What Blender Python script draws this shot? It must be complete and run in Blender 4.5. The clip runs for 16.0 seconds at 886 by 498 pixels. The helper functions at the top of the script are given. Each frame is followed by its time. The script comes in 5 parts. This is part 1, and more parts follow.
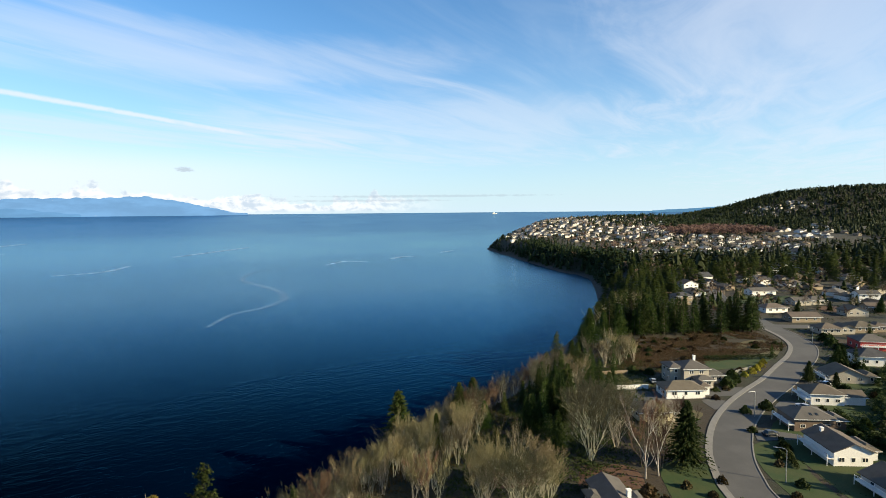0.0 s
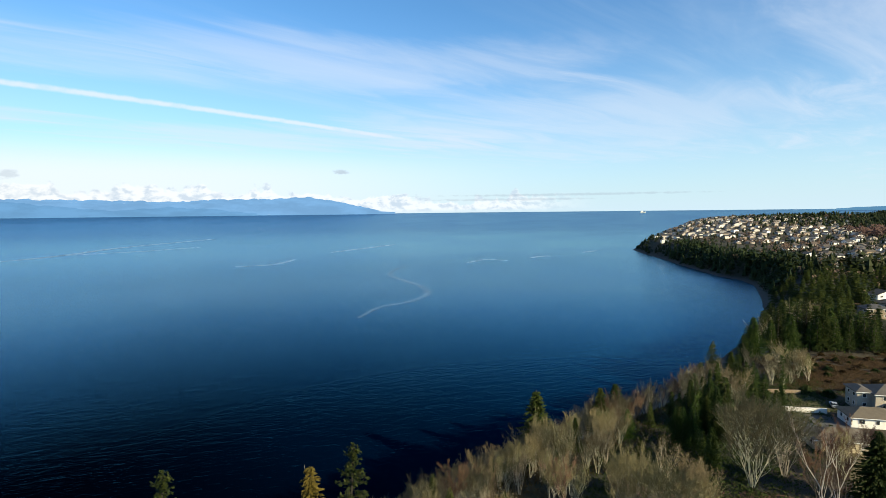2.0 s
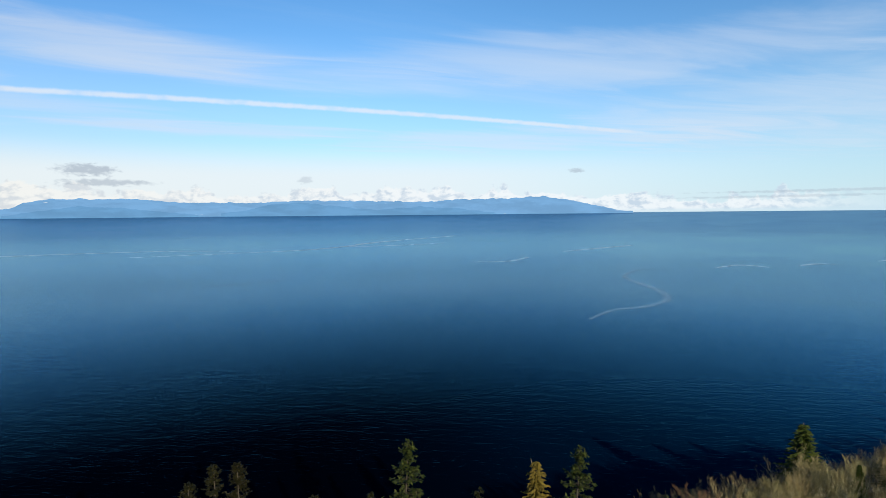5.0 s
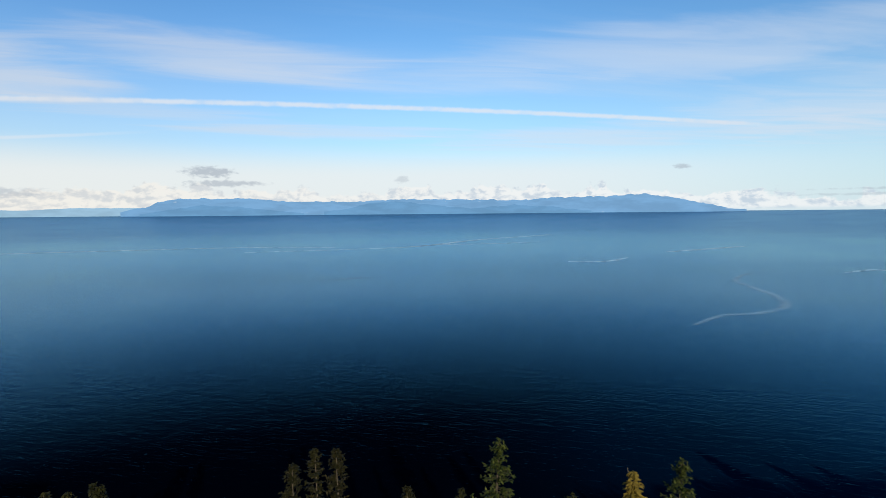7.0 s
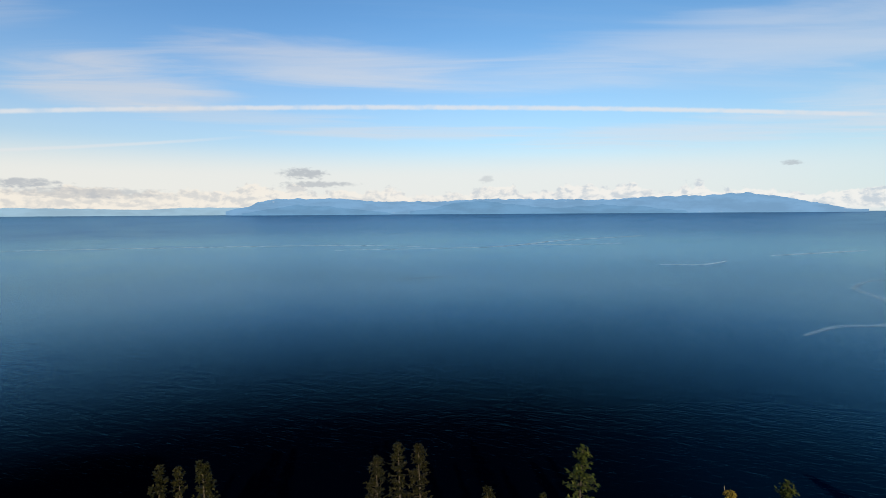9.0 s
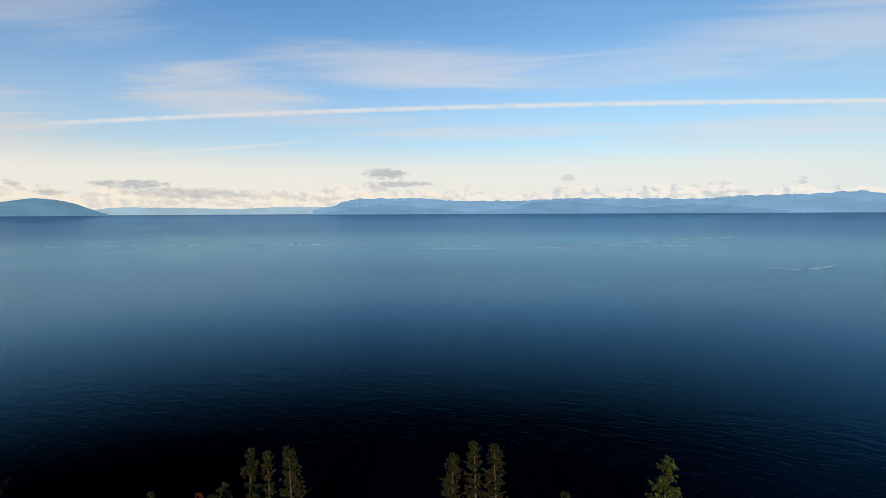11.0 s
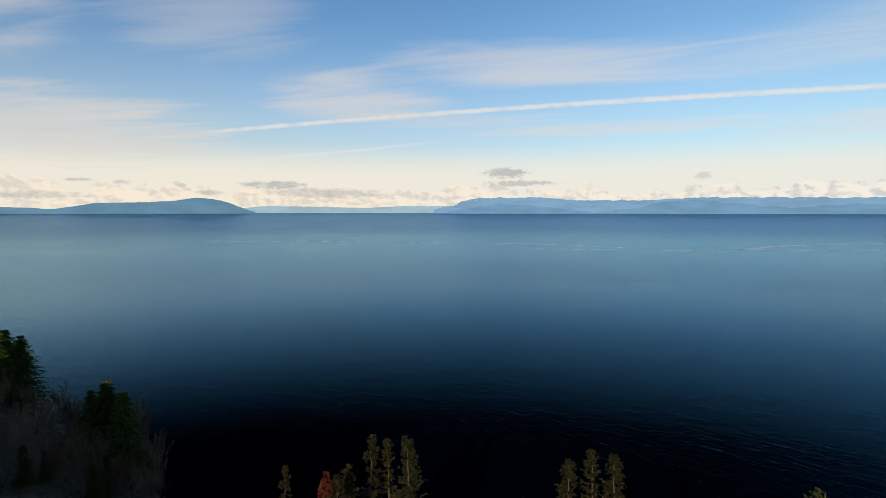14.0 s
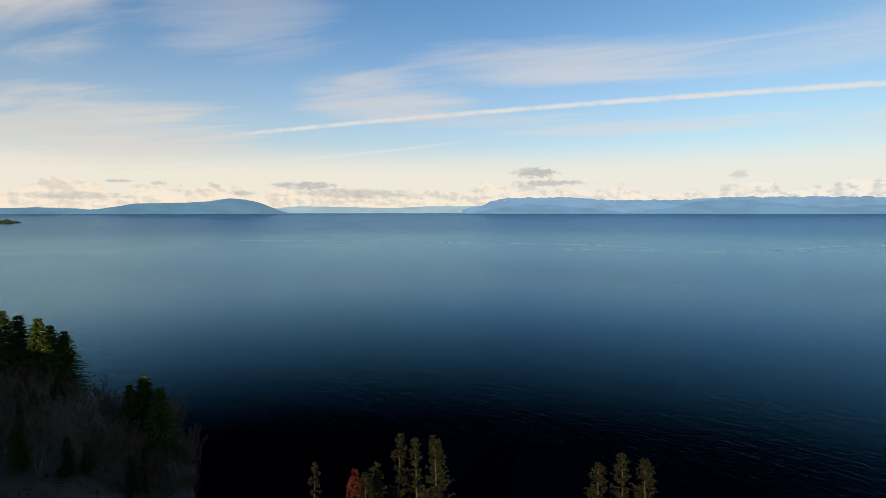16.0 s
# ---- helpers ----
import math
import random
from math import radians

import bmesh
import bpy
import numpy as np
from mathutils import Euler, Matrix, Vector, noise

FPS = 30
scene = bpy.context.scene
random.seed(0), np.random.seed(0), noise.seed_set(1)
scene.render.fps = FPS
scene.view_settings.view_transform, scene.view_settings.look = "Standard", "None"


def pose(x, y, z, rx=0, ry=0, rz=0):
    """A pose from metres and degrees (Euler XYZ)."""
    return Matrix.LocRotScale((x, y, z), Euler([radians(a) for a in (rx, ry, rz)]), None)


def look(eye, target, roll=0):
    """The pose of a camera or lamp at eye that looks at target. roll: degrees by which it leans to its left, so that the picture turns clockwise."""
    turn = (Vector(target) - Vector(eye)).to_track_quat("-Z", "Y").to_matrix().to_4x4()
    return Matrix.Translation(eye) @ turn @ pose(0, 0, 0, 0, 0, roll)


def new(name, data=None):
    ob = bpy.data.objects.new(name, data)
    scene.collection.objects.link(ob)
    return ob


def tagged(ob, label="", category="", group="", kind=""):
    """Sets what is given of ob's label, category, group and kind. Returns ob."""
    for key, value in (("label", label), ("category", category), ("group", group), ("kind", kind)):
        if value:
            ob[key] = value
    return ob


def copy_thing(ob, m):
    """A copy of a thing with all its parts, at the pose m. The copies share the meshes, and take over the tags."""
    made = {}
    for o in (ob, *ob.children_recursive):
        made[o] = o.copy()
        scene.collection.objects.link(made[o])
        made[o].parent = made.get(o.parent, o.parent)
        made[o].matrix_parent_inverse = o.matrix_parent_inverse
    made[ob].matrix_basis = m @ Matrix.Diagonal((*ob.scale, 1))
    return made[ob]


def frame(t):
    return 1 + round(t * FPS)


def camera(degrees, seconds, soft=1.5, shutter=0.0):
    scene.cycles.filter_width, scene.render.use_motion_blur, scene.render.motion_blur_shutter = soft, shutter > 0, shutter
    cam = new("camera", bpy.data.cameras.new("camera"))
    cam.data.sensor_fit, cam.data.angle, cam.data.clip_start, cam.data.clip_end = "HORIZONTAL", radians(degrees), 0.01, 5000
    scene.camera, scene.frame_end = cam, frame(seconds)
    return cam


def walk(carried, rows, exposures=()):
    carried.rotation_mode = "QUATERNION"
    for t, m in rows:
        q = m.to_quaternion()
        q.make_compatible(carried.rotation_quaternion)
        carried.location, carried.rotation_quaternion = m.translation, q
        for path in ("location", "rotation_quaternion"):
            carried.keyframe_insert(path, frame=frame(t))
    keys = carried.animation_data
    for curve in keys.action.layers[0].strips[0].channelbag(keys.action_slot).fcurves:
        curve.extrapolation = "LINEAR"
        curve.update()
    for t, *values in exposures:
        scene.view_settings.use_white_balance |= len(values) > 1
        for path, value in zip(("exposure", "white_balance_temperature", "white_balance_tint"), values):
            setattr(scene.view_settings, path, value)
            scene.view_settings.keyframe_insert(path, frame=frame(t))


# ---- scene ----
cam = camera(79.2, 16.0, soft=0.8)
EYE = (0.0, 0.0, 82.0)
TURNS = [(0.0, 0.0, -3.9, 0.5), (0.5, 4.02, -3.91, 0.56), (1.0, 7.68, -3.9, 0.59), (1.5, 11.28, -3.9, 0.57),
         (2.0, 14.92, -3.89, 0.58), (2.5, 18.74, -3.87, 0.62), (3.0, 23.07, -3.85, 0.6), (3.5, 27.46, -3.82, 0.57),
         (4.0, 31.6, -3.81, 0.53), (4.5, 35.57, -3.8, 0.52), (5.0, 39.5, -3.78, 0.5), (5.6, 43.2, -3.8, 0.5),
         (6.4, 46.9, -3.84, 0.5), (7.5, 51.75, -3.88, 0.49), (8.0, 54.2, -3.87, 0.49), (8.5, 56.65, -3.84, 0.44),
         (9.0, 58.45, -3.83, 0.36), (9.8, 61.5, -3.83, 0.32), (10.6, 65.0, -3.84, 0.27), (11.5, 69.45, -3.86, 0.21),
         (12.0, 72.45, -3.87, 0.15), (12.5, 75.15, -3.88, 0.1), (13.0, 77.1, -3.89, 0.04), (13.5, 78.35, -3.9, 0.01),
         (14.0, 79.53, -3.9, -0.04), (14.5, 80.55, -3.9, -0.07), (15.0, 81.42, -3.9, -0.08), (15.5, 82.18, -3.9, -0.06),
         (16.0, 82.55, -3.89, 0.0)]
walk(cam, [(t, pose(*EYE, 90 + pitch, roll, yaw)) for t, yaw, pitch, roll in TURNS],
     exposures=[(0.0, 1.15, 6250, 9), (2.0, 1.12, 6150, 8), (5.0, 0.98, 6100, 8), (9.0, 0.9, 6650, 10), (12.5, 0.88, 7200, 11), (16.0, 0.88, 7400, 11)])

# ---- sun and sky ----
SUN_TURN, SUN_HEIGHT = radians(-114), radians(23)
sun_way = Vector((-math.sin(SUN_TURN) * math.cos(SUN_HEIGHT), math.cos(SUN_TURN) * math.cos(SUN_HEIGHT), math.sin(SUN_HEIGHT)))
sun_lamp = bpy.data.lights.new("sun", "SUN")
sun_lamp.energy, sun_lamp.angle, sun_lamp.color = 5.0, radians(0.6), (1.0, 0.81, 0.49)
sun = new("sun", sun_lamp)
sun.matrix_world = look((0, 0, 500), Vector((0, 0, 500)) - sun_way)


class Nodes:
    """Short ways to make and join shader nodes."""

    def __init__(self, tree):
        self.tree = tree
        tree.nodes.clear()

    def add(self, kind, **links):
        node = self.tree.nodes.new(kind)
        for key, value in links.items():
            self.put(node.inputs[key.replace("_", " ")], value)
        return node

    def put(self, socket, value):
        if hasattr(value, "is_output"):
            self.tree.links.new(value, socket)
        else:
            socket.default_value = value

    def math(self, op, a, b=0.0, c=0.0, clamp=False):
        node = self.tree.nodes.new("ShaderNodeMath")
        node.operation, node.use_clamp = op, clamp
        for i, value in enumerate((a, b, c)):
            self.put(node.inputs[i], value)
        return node.outputs[0]

    def span(self, value, a, b, lo=0.0, hi=1.0, smooth=True):
        node = self.tree.nodes.new("ShaderNodeMapRange")
        node.interpolation_type = "SMOOTHSTEP" if smooth else "LINEAR"
        for i, v in enumerate((value, a, b, lo, hi)):
            self.put(node.inputs[i], v)
        return node.outputs[0]

    def mix(self, fac, a, b, blend="MIX"):
        node = self.tree.nodes.new("ShaderNodeMix")
        node.data_type, node.blend_type = "RGBA", blend
        self.put(node.inputs[0], fac)
        self.put(node.inputs[6], a if hasattr(a, "is_output") else (*a, 1))
        self.put(node.inputs[7], b if hasattr(b, "is_output") else (*b, 1))
        return node.outputs[2]

    def noise(self, where, scale, detail=3.0, rough=0.55, warp=0.0):
        node = self.tree.nodes.new("ShaderNodeTexNoise")
        if where is not None:
            self.put(node.inputs["Vector"], where)
        for key, value in (("Scale", scale), ("Detail", detail), ("Roughness", rough), ("Distortion", warp)):
            node.inputs[key].default_value = value
        return node.outputs["Fac"]

    def vector(self, x, y, z=0.0):
        node = self.tree.nodes.new("ShaderNodeCombineXYZ")
        for i, v in enumerate((x, y, z)):
            self.put(node.inputs[i], v)
        return node.outputs[0]


world = bpy.data.worlds.new("sky")
scene.world = world
world.use_nodes = True
n = Nodes(world.node_tree)
sky = n.add("ShaderNodeTexSky")
sky.sky_type, sky.sun_disc, sky.sun_elevation, sky.sun_rotation = "NISHITA", False, SUN_HEIGHT, -SUN_TURN
sky.altitude, sky.air_density, sky.dust_density, sky.ozone_density = 80, 1.0, 0.6, 2.0
way = n.add("ShaderNodeTexCoord").outputs["Generated"]
xyz = n.add("ShaderNodeSeparateXYZ", Vector=way)
wx, wy, wz = xyz.outputs
DEG = 180 / math.pi
rise = n.math("MULTIPLY", n.math("ARCSINE", wz), DEG)
turn = n.math("MULTIPLY", n.math("ARCTAN2", n.math("MULTIPLY", wx, -1.0), wy), DEG)
up = n.math("MAXIMUM", wz, 0.02)
px, py = n.math("DIVIDE", wx, up), n.math("DIVIDE", wy, up)
col = n.mix(1.0, sky.outputs[0], (0.104, 0.158, 0.19), "MULTIPLY")
col = n.mix(n.span(turn, 40.0, 85.0), col, n.mix(1.0, col, (0.78, 0.80, 0.84), "MULTIPLY"))
# pale haze towards the horizon
haze = n.span(rise, 0.0, 21.0, 1.0, 0.0, smooth=False)
haze = n.math("POWER", haze, 1.9)
warm = n.span(turn, 25.0, 105.0)
haze_col = n.mix(warm, (0.78, 0.94, 1.01), (0.86, 0.88, 0.85))
col = n.mix(n.math("MULTIPLY", haze, 0.92), col, haze_col)
low_veil = n.math("MULTIPLY", n.span(rise, 7.5, 3.6), n.span(turn, -5.0, 45.0))
col = n.mix(n.math("MULTIPLY", low_veil, 0.8), col, n.mix(warm, (1.0, 1.02, 1.02), (1.06, 1.04, 0.99)))
# thin ice cloud drawn out along one wind
along = n.math("ADD", n.math("MULTIPLY", px, 0.486), n.math("MULTIPLY", py, 0.874))
across = n.math("SUBTRACT", n.math("MULTIPLY", px, 0.874), n.math("MULTIPLY", py, 0.486))
wisp = n.noise(n.vector(n.math("MULTIPLY", along, 0.22), across, 3.0), 0.9, 6.0, 0.62, 0.6)
veil = n.noise(n.vector(n.math("MULTIPLY", along, 0.5), across, 9.0), 0.33, 3.0, 0.5)
wisp = n.math("MULTIPLY", n.span(wisp, 0.42, 0.75), n.span(veil, 0.38, 0.62))
wisp = n.math("MULTIPLY", wisp, n.span(rise, 4.0, 9.0))
col = n.mix(n.math("MULTIPLY", wisp, 0.32), col, (0.76, 0.86, 0.97))
# two condensation trails
bend = n.math("MULTIPLY", n.math("POWER", n.math("DIVIDE", along, 4.2), 2.0), 0.26)
fray = n.math("MULTIPLY", n.math("SUBTRACT", n.noise(way, 60.0, 3.0), 0.5), 0.10)
off = n.math("ABSOLUTE", n.math("ADD", n.math("ADD", n.math("ADD", across, 5.15), bend), fray))
trail = n.math("MULTIPLY", n.span(off, 0.03, 0.17, 1.0, 0.0), n.span(n.math("ABSOLUTE", along), 4.2, 5.6, 1.0, 0.0))
trail = n.math("MULTIPLY", trail, n.span(n.noise(way, 25.0, 4.0), 0.25, 0.55, 0.5, 1.0))
col = n.mix(n.math("MULTIPLY", trail, 0.75), col, (0.95, 0.97, 1.0))
off = n.math("SUBTRACT", rise, n.math("SUBTRACT", 16.9, n.math("MULTIPLY", turn, 0.118)))
off = n.math("ABSOLUTE", n.math("ADD", off, fray))
trail = n.math("MULTIPLY", n.span(off, 0.04, 0.22, 1.0, 0.0), n.math("MULTIPLY", n.span(turn, 76.0, 88.0), n.span(turn, 108.0, 97.0)))
col = n.mix(n.math("MULTIPLY", trail, 0.45), col, (0.95, 0.97, 1.0))
# heaped cloud behind the far mountains: billows with lit crowns and grey feet
where_c = n.vector(turn, n.math("MULTIPLY", rise, 1.7))
billow = n.noise(where_c, 0.40, 6.0, 0.56, 0.25)
tops = n.noise(n.vector(turn, 4.0), 0.16, 5.0, 0.65)
top = n.math("ADD", n.math("MULTIPLY", n.span(tops, 0.3, 0.72, smooth=False), 2.1), n.span(turn, 14.0, 44.0, 0.45, 1.35))
bank = n.span(n.math("SUBTRACT", n.math("ADD", rise, n.math("MULTIPLY", n.math("SUBTRACT", billow, 0.5), 3.4)), top), 0.28, -0.12)
bank = n.math("MULTIPLY", bank, n.math("MULTIPLY", n.span(turn, -2.0, 10.0), n.span(rise, 0.0, 0.5)))
lit = n.noise(n.vector(n.math("ADD", turn, 0.35), n.math("MULTIPLY", n.math("SUBTRACT", rise, 0.3), 1.7)), 0.40, 6.0, 0.56, 0.25)
lit = n.math("ADD", n.math("SUBTRACT", billow, lit), n.math("MULTIPLY", n.math("SUBTRACT", n.noise(where_c, 1.7, 4.0), 0.5), 0.25))
bank_col = n.mix(n.span(lit, -0.12, 0.05), n.mix(warm, (0.68, 0.77, 0.87), (0.82, 0.81, 0.79)), n.mix(warm, (1.08, 1.08, 1.06), (1.10, 1.03, 0.92)))
col = n.mix(n.math("MULTIPLY", bank, 0.85), col, bank_col)
# broad soft veils: turn, rise, half width, half height, depth
streak = n.math("SUBTRACT", n.noise(n.vector(n.math("MULTIPLY", along, 0.3), across, 2.0), 1.6, 6.0, 0.6, 0.8), 0.5)
for ct, cr, cw, ch, deep in ((121.0, 21.0, 10.0, 7.5, 1.0), (89.0, 12.0, 9.0, 2.6, 0.6), (70.0, 15.0, 16.0, 2.2, 0.5), (114.0, 7.5, 12.0, 3.2, 0.7), (103.0, 19.0, 10.0, 5.0, 0.35),
                             (62.0, 8.4, 15.0, 0.8, 0.5), (30.0, 7.6, 22.0, 1.3, 0.5), (78.0, 9.6, 12.0, 0.8, 0.35), (-40.0, 15.0, 22.0, 14.0, 0.5), (25.0, 15.0, 26.0, 3.0, 0.35), (0.0, 9.0, 24.0, 4.0, 0.4), (50.0, 13.5, 18.0, 1.6, 0.3)):
    dx = n.math("DIVIDE", n.math("SUBTRACT", turn, ct), cw)
    dy = n.math("DIVIDE", n.math("SUBTRACT", rise, cr), ch)
    r2 = n.math("ADD", n.math("MULTIPLY", dx, dx), n.math("MULTIPLY", dy, dy))
    spot = n.span(n.math("ADD", r2, n.math("MULTIPLY", streak, 3.6)), 1.5, -0.3)
    col = n.mix(n.math("MULTIPLY", spot, deep), col, n.mix(warm, (0.86, 0.90, 0.98), (0.84, 0.84, 0.87)))
# small grey cloudlets: turn, rise, half width, half height, depth
ragged = n.math("SUBTRACT", n.noise(n.vector(n.math("MULTIPLY", turn, 0.8), n.math("MULTIPLY", rise, 1.8)), 1.5, 6.0, 0.6, 0.3), 0.5)
for ct, cr, cw, ch, deep in ((25.6, 4.3, 0.9, 0.22, 0.6), (72.9, 4.15, 2.3, 0.55, 0.75), (71.5, 3.05, 3.6, 0.32, 0.65), (96.8, 2.8, 3.2, 0.36, 0.75),
                             (92.0, 2.0, 6.0, 0.5, 0.55), (53.8, 3.5, 0.7, 0.4, 0.4), (113.6, 2.9, 1.1, 0.16, 0.6), (110.5, 2.75, 0.6, 0.2, 0.5),
                             (105.5, 2.6, 0.6, 0.16, 0.5), (117.0, 1.5, 4.0, 0.35, 0.5), (103.0, 1.9, 1.2, 0.25, 0.5), (2.0, 1.75, 13.0, 0.13, 0.4), (8.0, 1.3, 9.0, 0.12, 0.35)):
    dx = n.math("DIVIDE", n.math("SUBTRACT", turn, ct), cw)
    dy = n.math("DIVIDE", n.math("SUBTRACT", rise, cr), ch)
    r2 = n.math("ADD", n.math("MULTIPLY", dx, dx), n.math("MULTIPLY", dy, dy))
    spot = n.span(n.math("ADD", r2, n.math("MULTIPLY", ragged, 4.2)), 1.5, 0.1)
    col = n.mix(n.math("MULTIPLY", spot, deep), col, (0.50, 0.55, 0.62))
back = n.add("ShaderNodeBackground", Color=col, Strength=0.44)
n.add("ShaderNodeOutputWorld", Surface=back.outputs[0])


# ---- materials ----
def material(name):
    m = bpy.data.materials.new(name)
    m.use_nodes = True
    return m, Nodes(m.node_tree)


def finish(k, colour, rough=0.8, metal=0.0, bump=None, bump_size=0.02, **extra):
    shader = k.add("ShaderNodeBsdfPrincipled", Base_Color=colour if hasattr(colour, "is_output") else (*colour, 1), Roughness=rough, Metallic=metal, **extra)
    if bump is not None:
        shader_bump = k.add("ShaderNodeBump", Height=bump, Distance=bump_size, Strength=0.7)
        k.put(shader.inputs["Normal"], shader_bump.outputs[0])
    k.add("ShaderNodeOutputMaterial", Surface=shader.outputs[0])
    return shader


def place(k):
    return k.add("ShaderNodeNewGeometry").outputs["Position"]


def rough_surface(name, a, b, scale=1.0, rough=0.85, fine=12.0, size=0.01, objects=0.0, c=None):
    """Two tones in patches, fine grain in the relief, and, where asked, a change from object to object."""
    m, k = material(name)
    where = place(k)
    tone = k.mix(k.span(k.noise(where, scale, 4.0, 0.6), 0.35, 0.65), a, b)
    grain = k.noise(where, scale * fine, 3.0)
    tone = k.mix(k.math("MULTIPLY", k.span(grain, 0.3, 0.7), 0.35), tone, c or tuple(v * 0.55 for v in a))
    if objects:
        chance = k.add("ShaderNodeObjectInfo").outputs["Random"]
        hue = k.add("ShaderNodeHueSaturation", Hue=k.span(chance, 0, 1, 0.5 - objects * 0.05, 0.5 + objects * 0.05, False),
                    Value=k.span(k.math("FRACT", k.math("MULTIPLY", chance, 7.3)), 0, 1, 1 - objects * 0.35, 1 + objects * 0.35, False), Color=tone)
        tone = hue.outputs[0]
    finish(k, tone, rough, bump=grain, bump_size=size)
    return m


def foliage(name, a, b, spread=0.5, glow=0.25):
    """Leaves: a tone for each spray and each tree, with light coming through."""
    m, k = material(name)
    chance = k.add("ShaderNodeObjectInfo").outputs["Random"]
    leaf = k.add("ShaderNodeNewGeometry").outputs["Random Per Island"]
    tone = k.mix(leaf, a, b)
    tone = k.add("ShaderNodeHueSaturation", Hue=k.span(chance, 0, 1, 0.475, 0.52, False), Value=k.span(k.math("FRACT", k.math("MULTIPLY", chance, 5.7)), 0, 1, 1 - spread * 0.6, 1 + spread * 0.6, False), Color=tone).outputs[0]
    skin = k.add("ShaderNodeBsdfPrincipled", Base_Color=tone, Roughness=0.7)
    k.put(skin.inputs["Specular IOR Level"], 0.12)
    through_leaf = k.add("ShaderNodeBsdfTranslucent", Color=tone)
    both = k.add("ShaderNodeMixShader", Fac=glow)
    k.put(both.inputs[1], skin.outputs[0])
    k.put(both.inputs[2], through_leaf.outputs[0])
    k.add("ShaderNodeOutputMaterial", Surface=both.outputs[0])
    return m


def make_water():
    m, k = material("sea_water")
    where = place(k)
    turned = k.add("ShaderNodeMapping", Vector=where, Rotation=(0, 0, radians(58))).outputs[0]
    drawn = k.add("ShaderNodeMapping", Vector=turned, Scale=(1.0, 0.3, 1.0)).outputs[0]
    swell = k.noise(drawn, 0.24, 3.0, 0.55, 0.4)
    chop = k.noise(drawn, 0.9, 3.0, 0.6, 0.3)
    gust = k.noise(where, 0.004, 4.0, 0.6, 0.5)
    height = k.math("ADD", k.math("MULTIPLY", swell, 1.0), k.math("MULTIPLY", chop, 0.6))
    from_lookout = k.add("ShaderNodeVectorMath", Vector=where)
    from_lookout.operation = "LENGTH"
    reach = from_lookout.outputs["Value"]
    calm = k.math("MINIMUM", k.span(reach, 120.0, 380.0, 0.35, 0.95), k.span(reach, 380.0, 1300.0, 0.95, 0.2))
    bump = k.add("ShaderNodeBump", Height=k.math("MULTIPLY", height, calm), Distance=1.0, Strength=1.0).outputs[0]
    # brightness put into the body colour: blue by the cove, near black elsewhere
    cove = k.add("ShaderNodeVectorMath", Vector=where)
    cove.operation = "DISTANCE"
    cove.inputs[1].default_value = (200.0, 560.0, 0.0)
    cove_bright = k.span(k.math("ADD", cove.outputs["Value"], k.math("MULTIPLY", gust, 160.0)), 290.0, 650.0, 1.0, 0.0)
    depth = k.mix(cove_bright, (0.00005, 0.0004, 0.0022), k.mix(k.span(gust, 0.35, 0.65), (0.0006, 0.0150, 0.056), (0.0009, 0.0190, 0.068)))
    body = k.add("ShaderNodeBsdfDiffuse", Color=depth)
    # reflection's brightness put into its tint: dimmer close by and far out
    tint = k.mix(k.span(from_lookout.outputs["Value"], 200.0, 650.0), (0.17, 0.60, 0.92), (0.51, 0.77, 0.88))
    tint = k.mix(k.span(from_lookout.outputs["Value"], 1500.0, 2800.0), tint, (0.40, 0.62, 0.78))
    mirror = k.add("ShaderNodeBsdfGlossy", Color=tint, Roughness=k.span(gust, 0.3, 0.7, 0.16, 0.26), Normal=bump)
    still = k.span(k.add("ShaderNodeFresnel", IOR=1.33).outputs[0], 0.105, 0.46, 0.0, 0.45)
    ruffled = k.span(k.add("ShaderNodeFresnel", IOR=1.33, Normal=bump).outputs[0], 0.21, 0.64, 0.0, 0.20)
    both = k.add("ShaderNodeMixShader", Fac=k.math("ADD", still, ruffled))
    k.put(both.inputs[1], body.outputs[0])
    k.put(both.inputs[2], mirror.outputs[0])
    k.add("ShaderNodeOutputMaterial", Surface=both.outputs[0])
    return m


def make_slick(name, thick):
    """Thin, broken lines of foam and calm water."""
    m, k = material(name)
    where = place(k)
    broken = k.span(k.noise(where, 0.05, 6.0, 0.72), 0.24, 0.60)
    edge = k.add("ShaderNodeTexCoord").outputs["UV"]
    v = k.add("ShaderNodeSeparateXYZ", Vector=edge).outputs[1]
    side = k.span(k.math("ABSOLUTE", k.math("SUBTRACT", v, 0.5)), 0.1, 0.5, 1.0, 0.0)
    foam = k.add("ShaderNodeBsdfPrincipled", Base_Color=(0.27, 0.44, 0.66, 1), Roughness=0.5)
    clear = k.add("ShaderNodeBsdfTransparent")
    both = k.add("ShaderNodeMixShader", Fac=k.math("MULTIPLY", k.math("MULTIPLY", broken, side), thick))
    k.put(both.inputs[1], clear.outputs[0])
    k.put(both.inputs[2], foam.outputs[0])
    k.add("ShaderNodeOutputMaterial", Surface=both.outputs[0])
    return m


